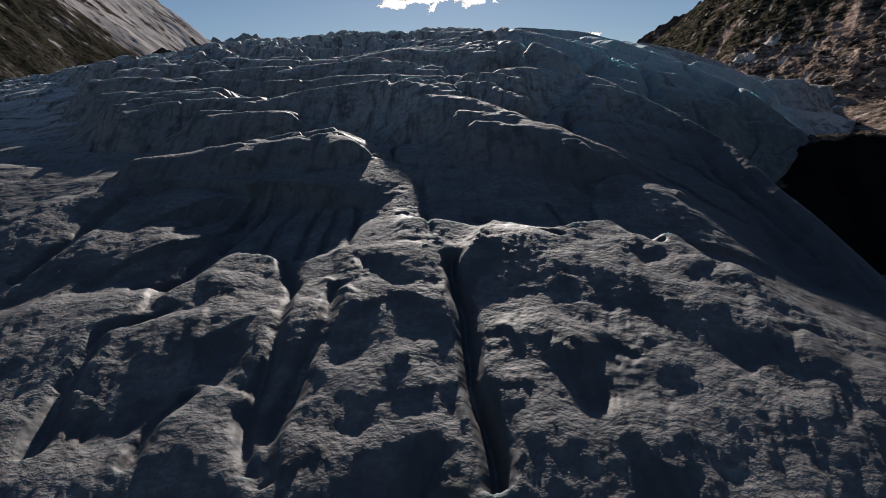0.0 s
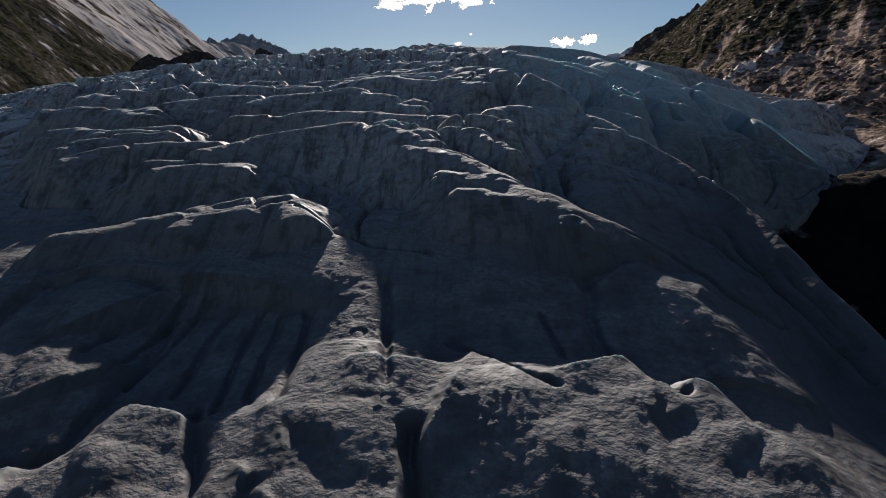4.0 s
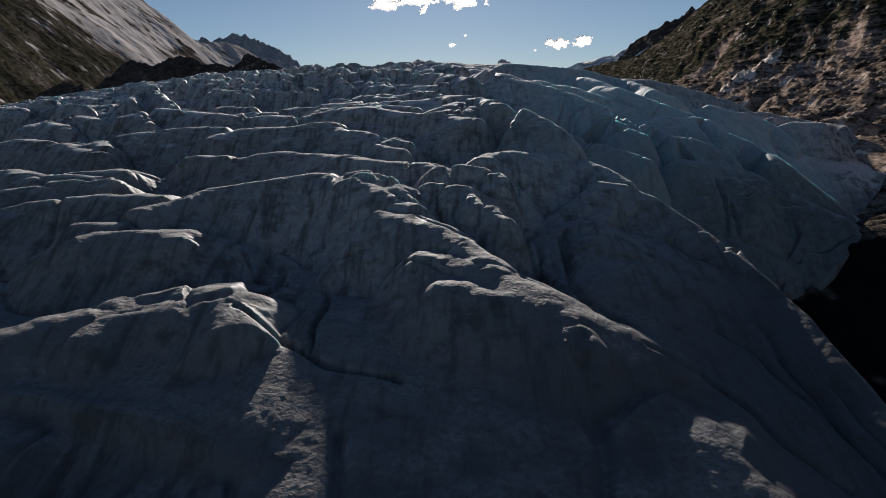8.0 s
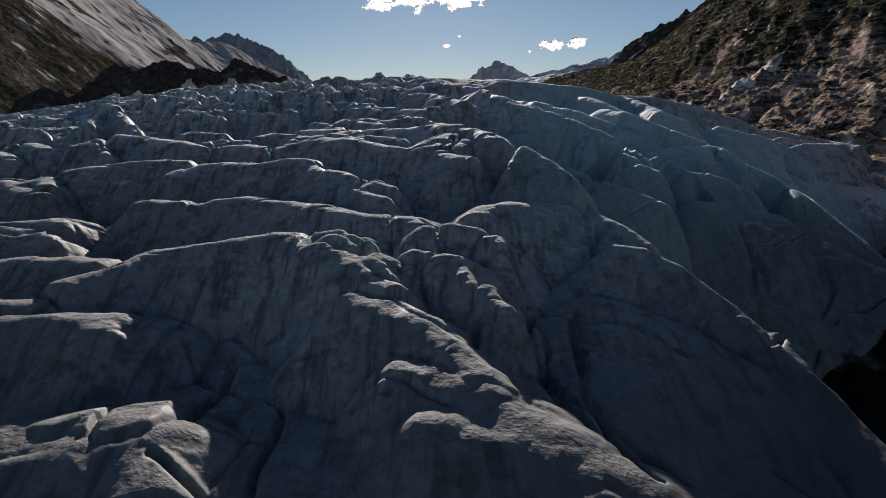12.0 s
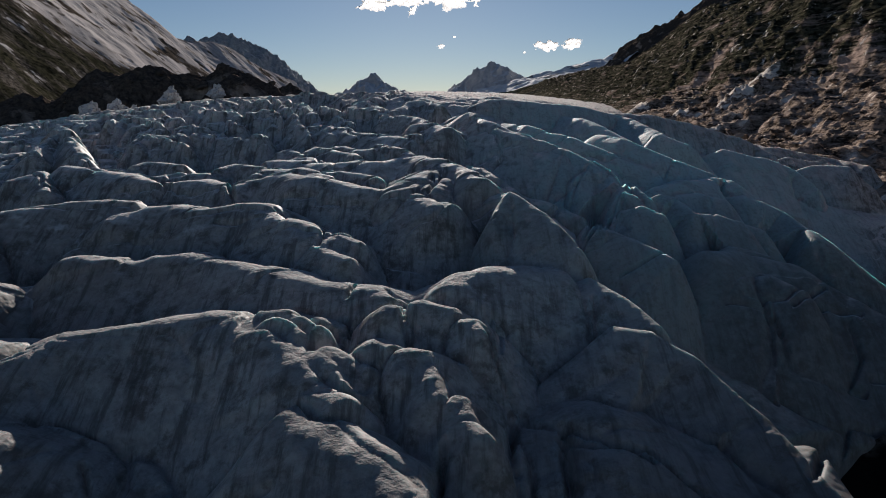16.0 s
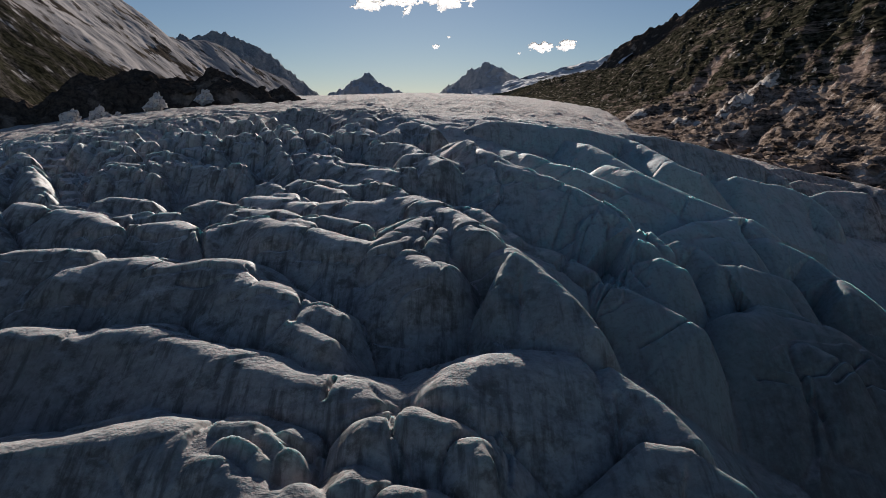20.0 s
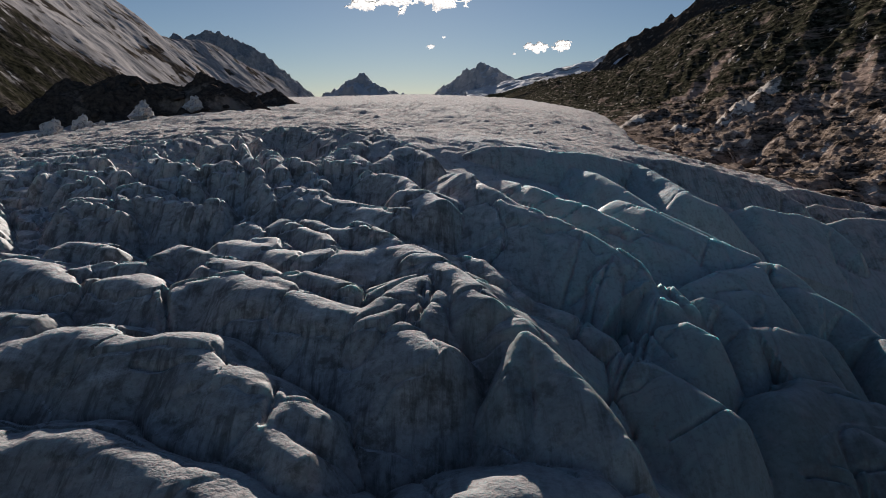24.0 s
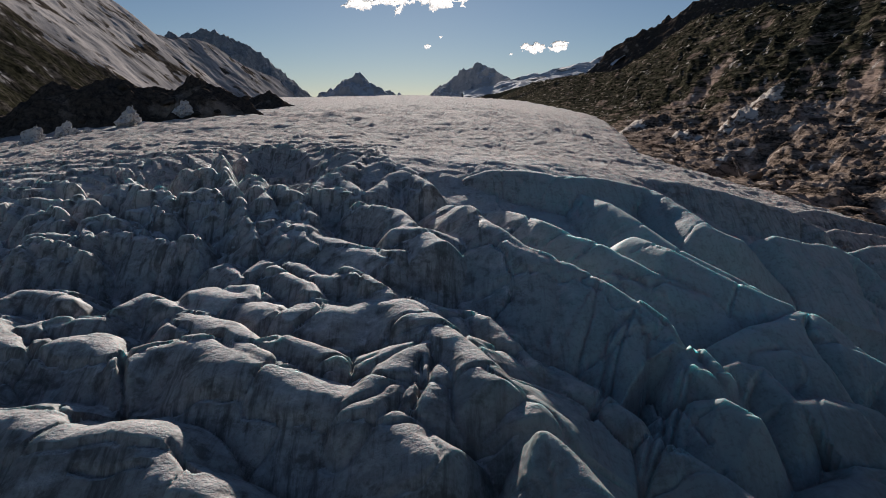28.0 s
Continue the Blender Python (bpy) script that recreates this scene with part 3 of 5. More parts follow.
crest("serac", (-47.1, 231.3, 25.1), (-43.8, 237.8, 26.7), (-41.2, 236.9, 26.6), (-37.0, 231.4, 25.4))
crest("ice_face", (22.8, 128.7, 4.8), (26.6, 128.5, 4.2), (29.8, 125.4, 2.8), (33.6, 118.1, 0.1), (35.1, 111.3, -2.0), (37.0, 104.8, -3.9), (37.8, 98.2, -5.8), (38.0, 89.3, -8.5), (38.2, 83.3, -10.3), (38.8, 78.1, -12.0), (39.2, 72.8, -13.8), (39.6, 66.0, -16.2), (40.2, 52.0, -21.0), (41.0, 30.0, -27.5))
crest("ice_rib", (1.1, 60.5, -10.0), (3.5, 59.8, -10.3), (7.1, 55.7, -11.5), (12.1, 53.2, -12.5), (15.8, 50.4, -13.5), (19.3, 47.1, -14.6), (21.7, 44.3, -15.4), (23.9, 41.1, -16.3), (24.9, 38.8, -16.8))
crest("ice_rib", (11.4, 62.4, -10.2), (12.9, 59.5, -11.1), (15.3, 57.0, -11.9))
crest("ice_rib", (17.0, 60.8, -11.3), (18.1, 56.7, -12.3), (20.2, 54.9, -13.0), (21.2, 50.9, -14.0), (22.2, 45.5, -15.2))
crest("ice_rib", (18.5, 83.0, -7.9), (20.7, 80.7, -8.9), (24.3, 79.2, -9.9))
crest("ice_rib", (1.6, 45.0, -14.1), (3.6, 45.8, -13.9), (5.6, 44.1, -14.4))
crest("ice_rib", (6.5, 46.1, -13.9), (7.1, 43.6, -14.6), (7.6, 40.8, -15.4))
crest("ice_rib", (8.4, 43.4, -14.7), (9.8, 44.4, -14.5), (11.1, 41.8, -15.3), (11.2, 38.6, -16.1))
crest("ice_rib", (0.5, 40.8, -15.2), (2.1, 40.4, -15.3), (4.1, 38.2, -15.9), (5.8, 36.3, -16.5))
crest("ice_rib", (12.9, 41.7, -15.4), (14.7, 39.6, -16.0), (16.4, 37.6, -16.6), (18.4, 34.2, -17.5))
crest("ice_rib", (3.5, 35.9, -16.5), (6.0, 35.0, -16.8), (7.0, 32.1, -17.6))
crest("ice_rib", (17.3, 39.0, -16.3), (18.7, 37.6, -16.7), (20.1, 35.2, -17.3), (20.9, 32.2, -18.1))
crest("ice_rib", (7.6, 35.5, -16.7), (9.4, 36.1, -16.6), (9.3, 32.6, -17.5))
crest("ice_rib", (11.5, 36.7, -16.6), (13.6, 36.3, -16.8), (15.0, 34.0, -17.4), (16.0, 31.6, -18.0), (18.1, 30.1, -18.5))
crest("ice_rib", (1.0, 32.1, -17.5), (2.6, 32.9, -17.3), (4.3, 32.1, -17.6))
crest("ice_rib", (11.9, 31.1, -18.0), (13.0, 30.4, -18.2), (13.7, 29.4, -18.5))
crest("ice_rib", (-8.6, 66.0, -9.9), (-8.8, 57.1, -11.2), (-8.6, 48.4, -13.3), (-8.8, 40.0, -15.5), (-8.7, 33.9, -17.1), (-8.5, 29.4, -18.3))
crest("ice_rib", (-5.1, 62.1, -9.6), (-5.2, 49.8, -12.8), (-3.9, 42.2, -14.8), (-1.8, 37.4, -16.1))
crest("ice_rib", (-7.5, 36.7, -16.3), (-6.4, 33.8, -17.1), (-5.6, 29.5, -18.3))
crest("ice_rib", (-4.4, 39.8, -15.4), (-3.6, 34.6, -16.8), (-3.3, 32.5, -17.4))
crest("ice_rib", (-9.2, 34.8, -16.9), (-7.9, 33.4, -17.2), (-7.4, 32.2, -17.6))
crest("ice_rib", (-52.6, 70.5, -10.0), (-47.8, 76.9, -8.4), (-42.6, 80.4, -7.5))
crest("ice_rib", (-51.1, 68.2, -10.6), (-46.7, 70.3, -10.1), (-40.4, 68.2, -10.6), (-37.9, 67.6, -10.7))
crest("ice_rib", (-38.2, 76.4, -8.4), (-35.6, 80.9, -7.1), (-29.6, 76.2, -7.9))
crest("ice_rib", (-35.2, 67.1, -10.6), (-32.7, 67.7, -10.3), (-28.1, 63.8, -10.9))
crest("ice_rib", (-36.5, 47.0, -15.4), (-33.7, 52.3, -14.1), (-27.7, 53.2, -13.4))
crest("ice_rib", (-24.7, 50.7, -13.8), (-21.6, 55.3, -12.4), (-20.6, 58.4, -11.6))
crest("ice_rib", (-33.4, 42.5, -16.2), (-32.4, 46.1, -15.3), (-29.3, 48.6, -14.6), (-26.7, 49.0, -14.3))
crest("ice_rib", (-25.6, 36.4, -17.2), (-25.4, 42.8, -15.6), (-24.5, 47.5, -14.5), (-20.4, 48.2, -14.0))
crest("ice_rib", (-19.5, 46.6, -14.3), (-17.5, 48.6, -13.7), (-15.8, 47.2, -13.9))
crest("ice_rib", (-13.3, 42.9, -14.9), (-13.1, 48.9, -13.3), (-11.3, 50.9, -12.7))
crest("ice_rib", (-25.2, 30.6, -18.6), (-24.9, 33.0, -18.0), (-23.2, 33.0, -17.9))
crest("ice_rib", (-22.5, 30.3, -18.5), (-22.1, 32.2, -18.0), (-20.2, 32.7, -17.8), (-18.6, 33.2, -17.6), (-17.4, 36.2, -16.8), (-16.5, 37.8, -16.4))
crest("ice_rib", (-14.9, 32.5, -17.7), (-15.6, 35.2, -17.0), (-15.3, 37.1, -16.5))
crest("ice_rib", (-26.5, 34.5, -17.7), (-27.5, 37.1, -17.1), (-26.6, 38.7, -16.7))
crest("ice_ridge", (-45.3, 87.8, -4.7), (-40.6, 88.8, -4.4), (-36.0, 91.5, -3.6), (-31.7, 92.8, -3.0), (-27.8, 94.1, -2.4), (-24.9, 93.9, -2.2))
crest("ice_ridge", (-31.1, 87.6, -4.2), (-29.3, 91.7, -3.1), (-24.7, 93.3, -2.3), (-23.5, 91.1, -2.8))
crest("ice_ridge", (-22.7, 90.3, -2.9), (-21.0, 92.6, -2.2), (-19.3, 93.2, -1.9), (-16.5, 87.1, -3.1))
crest("ice_ridge", (-53.7, 125.3, 3.8), (-50.0, 126.3, 4.0), (-43.6, 126.7, 4.3), (-39.3, 125.3, 4.1))
crest("ice_ridge", (-40.9, 119.1, 2.7), (-37.6, 121.8, 3.4), (-32.8, 126.8, 4.9), (-25.7, 127.4, 5.6), (-23.0, 128.0, 6.0), (-18.6, 128.2, 6.5), (-14.0, 127.1, 6.6), (-10.7, 124.3, 6.1), (-7.3, 119.8, 5.2), (-2.8, 113.1, 3.7))
crest("ice_ridge", (-14.9, 127.8, 6.7), (-11.1, 126.9, 6.7), (-7.6, 124.4, 6.3))
crest("ice_ridge", (-5.4, 120.4, 5.4), (-1.9, 117.3, 4.7))
crest("ice_ridge", (-7.0, 112.7, 3.6), (-3.8, 110.4, 3.1), (-0.1, 107.2, 2.3), (2.7, 103.3, 1.2), (5.6, 99.9, 0.2), (7.0, 97.6, -0.5))
crest("ice_ridge", (-1.8, 100.7, 0.7), (1.2, 100.2, 0.5), (3.2, 98.8, 0.1), (5.6, 97.4, -0.4), (8.6, 95.1, -1.3), (10.3, 93.9, -1.7), (11.8, 91.9, -2.4))
crest("ice_ridge", (0.8, 94.0, -1.0), (2.8, 93.7, -1.1), (4.5, 92.9, -1.5), (7.5, 92.5, -1.8), (10.0, 91.2, -2.3), (11.9, 90.3, -2.8), (12.7, 87.8, -3.5), (12.8, 85.5, -4.0))
crest("ice_ridge", (-43.7, 110.1, 0.6), (-41.3, 112.1, 1.1), (-37.3, 112.5, 1.3), (-32.4, 111.4, 1.3), (-30.3, 108.1, 0.8))
crest("ice_ridge", (-47.1, 115.3, 1.7), (-43.6, 115.8, 1.8), (-39.9, 116.2, 2.0))
crest("ice_ridge", (-31.7, 91.9, -3.2), (-30.2, 94.0, -2.6), (-27.4, 94.7, -2.2), (-24.6, 95.2, -1.9))
crest("ice_ridge", (-22.9, 94.1, -2.0), (-21.8, 94.8, -1.7), (-19.6, 95.1, -1.5))
crest("serac", (-14.1, 128.5, 6.9), (-11.0, 127.9, 7.0), (-8.3, 126.0, 6.6), (-6.9, 124.5, 6.4))
crest("serac", (-0.8, 126.8, 6.9), (-0.1, 127.9, 7.2), (0.8, 127.6, 7.1))
crest("serac", (2.1, 128.6, 7.3), (3.0, 129.8, 7.5), (5.7, 128.4, 7.0), (6.5, 127.3, 6.7))
crest("serac", (6.8, 125.8, 6.3), (7.9, 126.1, 6.3), (8.7, 124.0, 5.8))
crest("serac", (-2.1, 121.3, 5.6), (-1.2, 122.4, 5.9), (0.5, 121.4, 5.6))
crest("serac", (1.5, 117.9, 4.8), (1.8, 120.5, 5.4), (3.4, 120.2, 5.2), (4.3, 117.3, 4.5), (5.0, 114.3, 3.7))
crest("serac", (-5.2, 121.2, 5.6), (-3.4, 119.5, 5.2), (-2.0, 117.0, 4.6))
crest("serac", (6.2, 113.4, 3.4), (6.7, 114.5, 3.6), (7.3, 112.5, 3.1), (8.6, 110.0, 2.4))
crest("serac", (-6.7, 120.5, 5.4), (-5.2, 118.3, 4.9))

crest("ice_slab", (12.4, 153.0, 14.6), (14.9, 157.3, 15.7), (17.0, 154.6, 14.5), (18.9, 150.6, 13.0), (20.6, 147.0, 11.5), (21.8, 143.5, 9.8))
crest("ice_slab", (29.8, 188.0, 16.5), (33.8, 193.3, 17.4), (36.1, 190.6, 16.0), (37.0, 185.1, 14.1), (36.6, 179.6, 12.8))
crest("ice_slab", (79.0, 250.5, 17.0), (81.6, 249.5, 16.1), (88.2, 251.0, 14.5), (101.0, 258.1, 12.1), (106.0, 256.0, 9.5), (109.0, 250.0, 5.0))
crest("ice_slab", (44.1, 189.7, 14.0), (50.2, 193.1, 13.6), (55.5, 196.5, 13.2), (60.5, 200.9, 13.1), (64.1, 202.8, 12.4), (62.3, 198.2, 11.6))
crest("ice_slab", (61.4, 196.8, 11.5), (64.4, 195.4, 10.1), (68.3, 194.9, 8.7), (71.4, 192.8, 7.1), (72.5, 185.9, 4.9), (70.6, 179.6, 3.8))
crest("ice_slab", (41.0, 183.1, 12.7), (43.9, 183.4, 12.1), (47.0, 183.1, 11.3), (48.2, 177.1, 9.5), (52.9, 178.7, 8.7), (57.2, 179.2, 7.6))
crest("ice_slab", (50.0, 170.9, 5.9), (51.4, 169.4, 5.3), (55.9, 170.3, 4.1), (59.9, 167.7, 2.5))
crest("ice_slab", (37.6, 183.8, 13.6), (39.6, 184.3, 13.3), (41.0, 180.2, 11.9))
crest("ice_slab", (35.6, 175.5, 12.1), (38.0, 173.7, 11.2), (40.9, 171.2, 10.2))
crest("ice_slab", (40.5, 219.6, 23.4), (44.3, 211.7, 20.9), (50.6, 206.6, 17.9), (56.5, 204.4, 15.4), (61.5, 203.3, 13.4))
crest("ice_slab", (19.5, 140.2, 8.2), (22.6, 139.2, 7.6), (24.5, 136.3, 6.6), (26.2, 133.7, 5.7), (27.7, 129.7, 4.5))
crest("ice_swell", (6.2, 134.1, 8.0), (7.8, 136.6, 8.4), (10.6, 138.4, 8.7), (15.0, 139.6, 8.5), (19.5, 140.1, 8.2))
crest("ice_slab", (46.2, 190.1, 13.7), (53.6, 189.2, 11.4), (58.4, 189.0, 10.0))
crest("ice_rim", (17.4, 254.3, 30.5), (25.5, 257.1, 30.3), (32.9, 253.9, 29.3), (41.5, 257.4, 28.4), (49.3, 261.2, 27.1), (56.2, 261.3, 25.3), (59.5, 247.3, 22.6), (60.1, 236.0, 20.7), (66.3, 233.6, 18.2))
crest("ice_slab", (6.8, 229.1, 27.7), (10.8, 221.8, 26.6), (14.2, 212.9, 25.0), (18.1, 205.2, 23.1), (23.4, 199.9, 21.1), (28.9, 197.4, 19.6), (33.4, 192.4, 17.2), (36.3, 188.8, 15.4), (37.0, 184.2, 13.9), (36.8, 180.6, 12.9))
crest("ice_slab", (11.0, 207.5, 24.0), (16.3, 206.0, 23.4), (21.0, 201.0, 21.7), (25.1, 199.5, 20.8), (28.9, 197.4, 19.6))
crest("ice_swell", (4.8, 176.4, 17.3), (6.8, 176.3, 17.2), (9.3, 173.6, 16.3), (11.5, 169.6, 15.3), (14.0, 165.7, 14.2), (14.6, 163.5, 13.7))
crest("ice_swell", (-2.4, 164.3, 15.1), (0.5, 171.3, 16.5), (2.2, 174.6, 17.2), (5.1, 175.8, 17.2))
crest("ice_swell", (3.1, 166.5, 15.4), (4.2, 170.1, 16.1), (6.0, 170.6, 16.0), (9.1, 169.7, 15.6), (12.5, 167.3, 14.7), (14.4, 164.4, 13.9))
crest("ice_slab", (34.7, 256.1, 27.8), (40.9, 238.9, 24.9), (44.3, 226.2, 22.3), (47.7, 217.4, 19.8), (54.0, 212.5, 16.8), (58.6, 209.7, 14.6), (60.7, 204.0, 12.4))
crest("ice_slab", (17.3, 237.6, 26.2), (24.5, 223.5, 23.8), (33.0, 214.9, 21.2), (39.5, 206.9, 18.2), (47.2, 205.1, 15.8), (50.2, 201.0, 13.8))
crest("ice_slab", (33.1, 207.4, 19.4), (41.4, 204.2, 17.0), (48.0, 202.3, 14.8), (53.7, 202.7, 13.3))
crest("ice_slab", (49.1, 180.9, 8.7), (54.9, 182.0, 7.4), (60.0, 182.8, 6.3), (62.7, 182.3, 5.3))
crest("ice_slab", (52.2, 204.0, 16.1), (61.2, 203.4, 13.1), (64.8, 203.1, 11.8))
crest("ice_slab", (6.3, 192.5, 18.3), (11.5, 187.3, 16.6), (14.1, 182.6, 15.2), (17.1, 178.4, 13.8))
crest("ice_slab", (12.7, 182.7, 14.4), (17.9, 179.1, 12.8), (24.2, 176.3, 11.1), (27.7, 172.0, 9.6))
crest("ice_slab", (27.8, 171.8, 10.0), (30.7, 167.5, 8.7), (34.5, 162.3, 7.2), (38.2, 156.3, 5.5))
crest("ice_slab", (49.1, 161.4, 3.6), (54.4, 161.3, 2.1), (58.6, 158.2, 0.2))
crest("ice_lobe", (46.0, 164.0, 5.5), (52.0, 168.0, 4.6), (60.0, 167.0, 2.6), (67.0, 162.0, -1.6), (73.0, 156.5, -4.8), (74.8, 150.0, -8.2))

crack(0.35, 0.9, (27.8, 183.3), (24.4, 175.4), (22.2, 171.5))
crack(0.24, 0.77, (32.7, 177.7), (30.1, 168.4), (31.6, 166.6))
crest("ice_ridge", (-63.3, 119.5, 2.2), (-57.9, 124.3, 3.2), (-50.2, 126.0, 3.6), (-42.4, 126.0, 3.8))
crest("ice_ridge", (-79.9, 144.1, 6.4), (-74.2, 144.8, 6.7), (-65.9, 139.4, 6.0), (-57.2, 138.0, 5.9), (-50.8, 133.6, 5.2))
crest("ice_ridge", (-94.7, 166.0, 10.4), (-85.8, 167.3, 11.1), (-73.8, 161.1, 10.2), (-64.3, 155.0, 9.1))
crest("ice_ridge", (-68.0, 126.5, 3.5), (-66.0, 131.8, 4.5), (-61.1, 134.5, 5.1), (-52.1, 135.5, 5.6))
crest("ice_ridge", (-117.7, 199.8, 16.3), (-115.6, 206.0, 17.8), (-104.3, 195.4, 16.7))
crest("ice_ridge", (-94.1, 176.7, 12.9), (-92.4, 185.1, 15.0), (-82.6, 176.0, 13.4))
crest("serac", (-74.6, 182.2, 15.1), (-71.9, 188.1, 16.5), (-64.9, 178.1, 14.3))
crest("ice_ridge", (-67.2, 166.7, 11.6), (-57.1, 171.5, 12.9), (-45.9, 171.4, 13.2))
crest("ice_ridge", (-69.2, 191.5, 17.3), (-55.4, 187.9, 16.3), (-45.9, 179.5, 14.8))
crest("ice_ridge", (-91.8, 182.8, 14.5), (-88.4, 186.9, 15.7), (-85.7, 187.6, 16.0), (-79.5, 182.2, 14.9))
crest("serac", (-79.1, 197.7, 18.8), (-85.8, 220.6, 23.3), (-67.2, 195.9, 18.3))
crest("ice_ridge", (-79.4, 163.9, 10.6), (-71.3, 161.0, 10.2), (-68.5, 163.3, 10.8), (-64.8, 158.5, 9.9))
crest("ice_ridge", (-63.6, 140.1, 6.1), (-58.9, 140.7, 6.4), (-54.2, 141.4, 6.7), (-51.3, 139.3, 6.4))
crest("serac", (-109.5, 209.3, 19.1), (-91.2, 198.0, 18.3))

crack(0.24, 0.85, (-32.2, 177.3), (-26.7, 164.8))
crack(0.24, 0.85, (-12.0, 171.7), (-8.6, 173.6), (-4.9, 174.7), (-2.1, 175.0))
crack(0.36, 1.19, (14.8, 160.7), (17.4, 157.1), (20.7, 157.8), (24.7, 160.7))
crack(0.30, 0.85, (36.7, 181.0), (33.0, 176.8), (28.7, 169.7), (24.0, 160.2))
crack(0.24, 0.68, (-28.1, 158.5), (-24.0, 157.4), (-21.1, 156.5))
crack(0.24, 0.85, (-42.2, 155.0), (-32.9, 150.4), (-25.6, 148.5), (-18.2, 145.6), (-10.1, 142.9))
crack(0.30, 1.02, (-7.6, 126.7), (-5.0, 127.8), (-1.6, 131.0), (0.8, 132.7))
crack(0.24, 0.77, (22.1, 135.7), (21.4, 130.6), (20.1, 128.4))
crack(0.24, 0.77, (10.0, 131.2), (11.4, 128.2), (11.1, 124.5))
crack(0.30, 0.94, (1.4, 131.9), (1.3, 126.9), (2.1, 122.3))
crack(0.24, 0.85, (24.9, 144.9), (28.4, 140.4), (30.0, 136.7), (31.4, 130.5))
crack(0.20, 0.9, (32.0, 190.8), (27.1, 181.8), (23.6, 175.0), (21.7, 170.8))
crack(0.30, 1.3, (36.4, 179.6), (32.1, 172.5), (29.8, 168.8), (25.3, 162.8), (21.9, 158.6), (19.1, 157.8))
crack(0.20, 0.8, (29.5, 167.0), (32.5, 166.7), (35.8, 167.1))
crack(0.17, 0.8, (54.3, 206.9), (51.7, 202.9), (49.7, 199.8))
crack(0.25, 1.3, (-33.0, 178.8), (-29.7, 172.3), (-27.4, 165.4))
crack(0.25, 1.1, (-52.4, 213.5), (-49.9, 209.1), (-46.8, 203.8))
crack(0.25, 1.1, (-16.3, 156.4), (-18.2, 158.1), (-20.1, 159.9))
crack(0.20, 0.9, (-5.6, 173.1), (-8.0, 172.0), (-10.3, 171.4))
crack(0.20, 0.9, (2.6, 172.2), (3.1, 169.3), (3.0, 165.9))
crack(0.25, 1.1, (19.5, 153.5), (23.2, 155.5), (27.7, 159.6))
crack(0.25, 0.9, (30.6, 157.1), (34.2, 157.4), (38.9, 158.6))
crack(0.27, 0.94, (-24.5, 112.7), (-19.0, 107.1), (-15.9, 104.0), (-12.5, 103.3), (-11.3, 101.2), (-11.1, 96.4), (-11.0, 92.1), (-10.7, 87.9))
crack(0.42, 1.36, (-18.5, 98.0), (-18.8, 102.3), (-18.2, 106.1), (-18.9, 111.3), (-17.4, 112.2))
crack(0.36, 1.19, (-18.1, 91.2), (-13.9, 89.0), (-10.9, 87.3), (-7.3, 85.3), (-4.0, 84.1), (-2.1, 83.3))
crack(0.35, 0.8, (-18.0, 97.9), (-14.3, 97.1), (-11.2, 96.2))
crack(0.24, 0.77, (-6.6, 99.7), (-3.6, 99.0), (-0.6, 98.5), (3.2, 96.2))
crack(0.35, 0.9, (-4.5, 98.3), (-1.5, 97.5))
crack(0.3, 0.8, (-18.7, 107.8), (-13.4, 107.0), (-9.9, 106.0), (-6.6, 106.3))
crack(0.7, 0.6, (13.0, 86.9), (13.3, 79.7), (13.0, 72.9), (12.7, 67.5), (13.8, 64.3), (15.5, 62.5), (17.1, 59.9))
crack(0.28, 0.40, (8.1, 72.1), (8.8, 68.2), (9.2, 65.3))
crack(0.40, 0.50, (0.4, 67.5), (3.5, 63.7), (6.1, 60.5), (7.9, 58.9))
crack(0.6, 1.2, (-1.9, 55.3), (-0.9, 47.9), (-0.3, 39.7), (0.3, 33.7), (0.9, 29.3))
crack(0.64, 0.55, (-10.7, 50.3), (-10.7, 44.7), (-11.5, 40.2), (-11.2, 32.7), (-11.2, 29.5))
crack(0.56, 0.60, (-17.9, 60.1), (-15.0, 51.0), (-14.1, 43.0), (-13.4, 36.0), (-12.1, 30.4))
crack(0.64, 0.60, (-26.3, 74.3), (-25.4, 66.1), (-25.5, 56.1), (-29.0, 53.7))
crack(0.64, 0.60, (-41.5, 79.5), (-41.2, 71.0), (-40.8, 62.5), (-42.1, 56.7))
crack(0.64, 0.65, (-24.0, 49.0), (-27.6, 45.5), (-26.6, 38.7), (-25.3, 32.6))
crack(0.48, 0.50, (-18.1, 37.9), (-19.0, 34.4), (-18.5, 31.4))
crack(0.40, 0.50, (-6.6, 77.2), (-5.2, 70.1), (-4.5, 64.0), (-4.0, 58.8))
crack(0.40, 0.50, (-13.2, 74.5), (-12.3, 68.1), (-11.8, 62.4), (-11.5, 59.2))
crack(0.40, 0.45, (-23.5, 77.8), (-24.4, 70.4), (-25.5, 64.0))
crack(0.36, 0.45, (-17.6, 75.2), (-17.7, 66.9), (-16.2, 59.6))
crack(0.32, 0.40, (-20.5, 76.5), (-21.2, 69.2), (-21.3, 62.0))
crack(0.32, 0.40, (-29.6, 79.7), (-30.1, 73.3), (-30.5, 66.8))
crack(0.32, 0.40, (-15.4, 74.0), (-15.3, 67.2), (-13.8, 59.8))
crack(0.32, 0.40, (-26.3, 78.3), (-26.7, 71.4), (-27.2, 64.2))
crack(0.24, 0.77, (15.5, 116.1), (18.1, 113.5), (22.0, 112.7), (25.5, 108.7))
crack(0.24, 0.77, (8.7, 107.7), (13.5, 103.6), (15.8, 99.2), (18.3, 95.6), (20.7, 93.1))
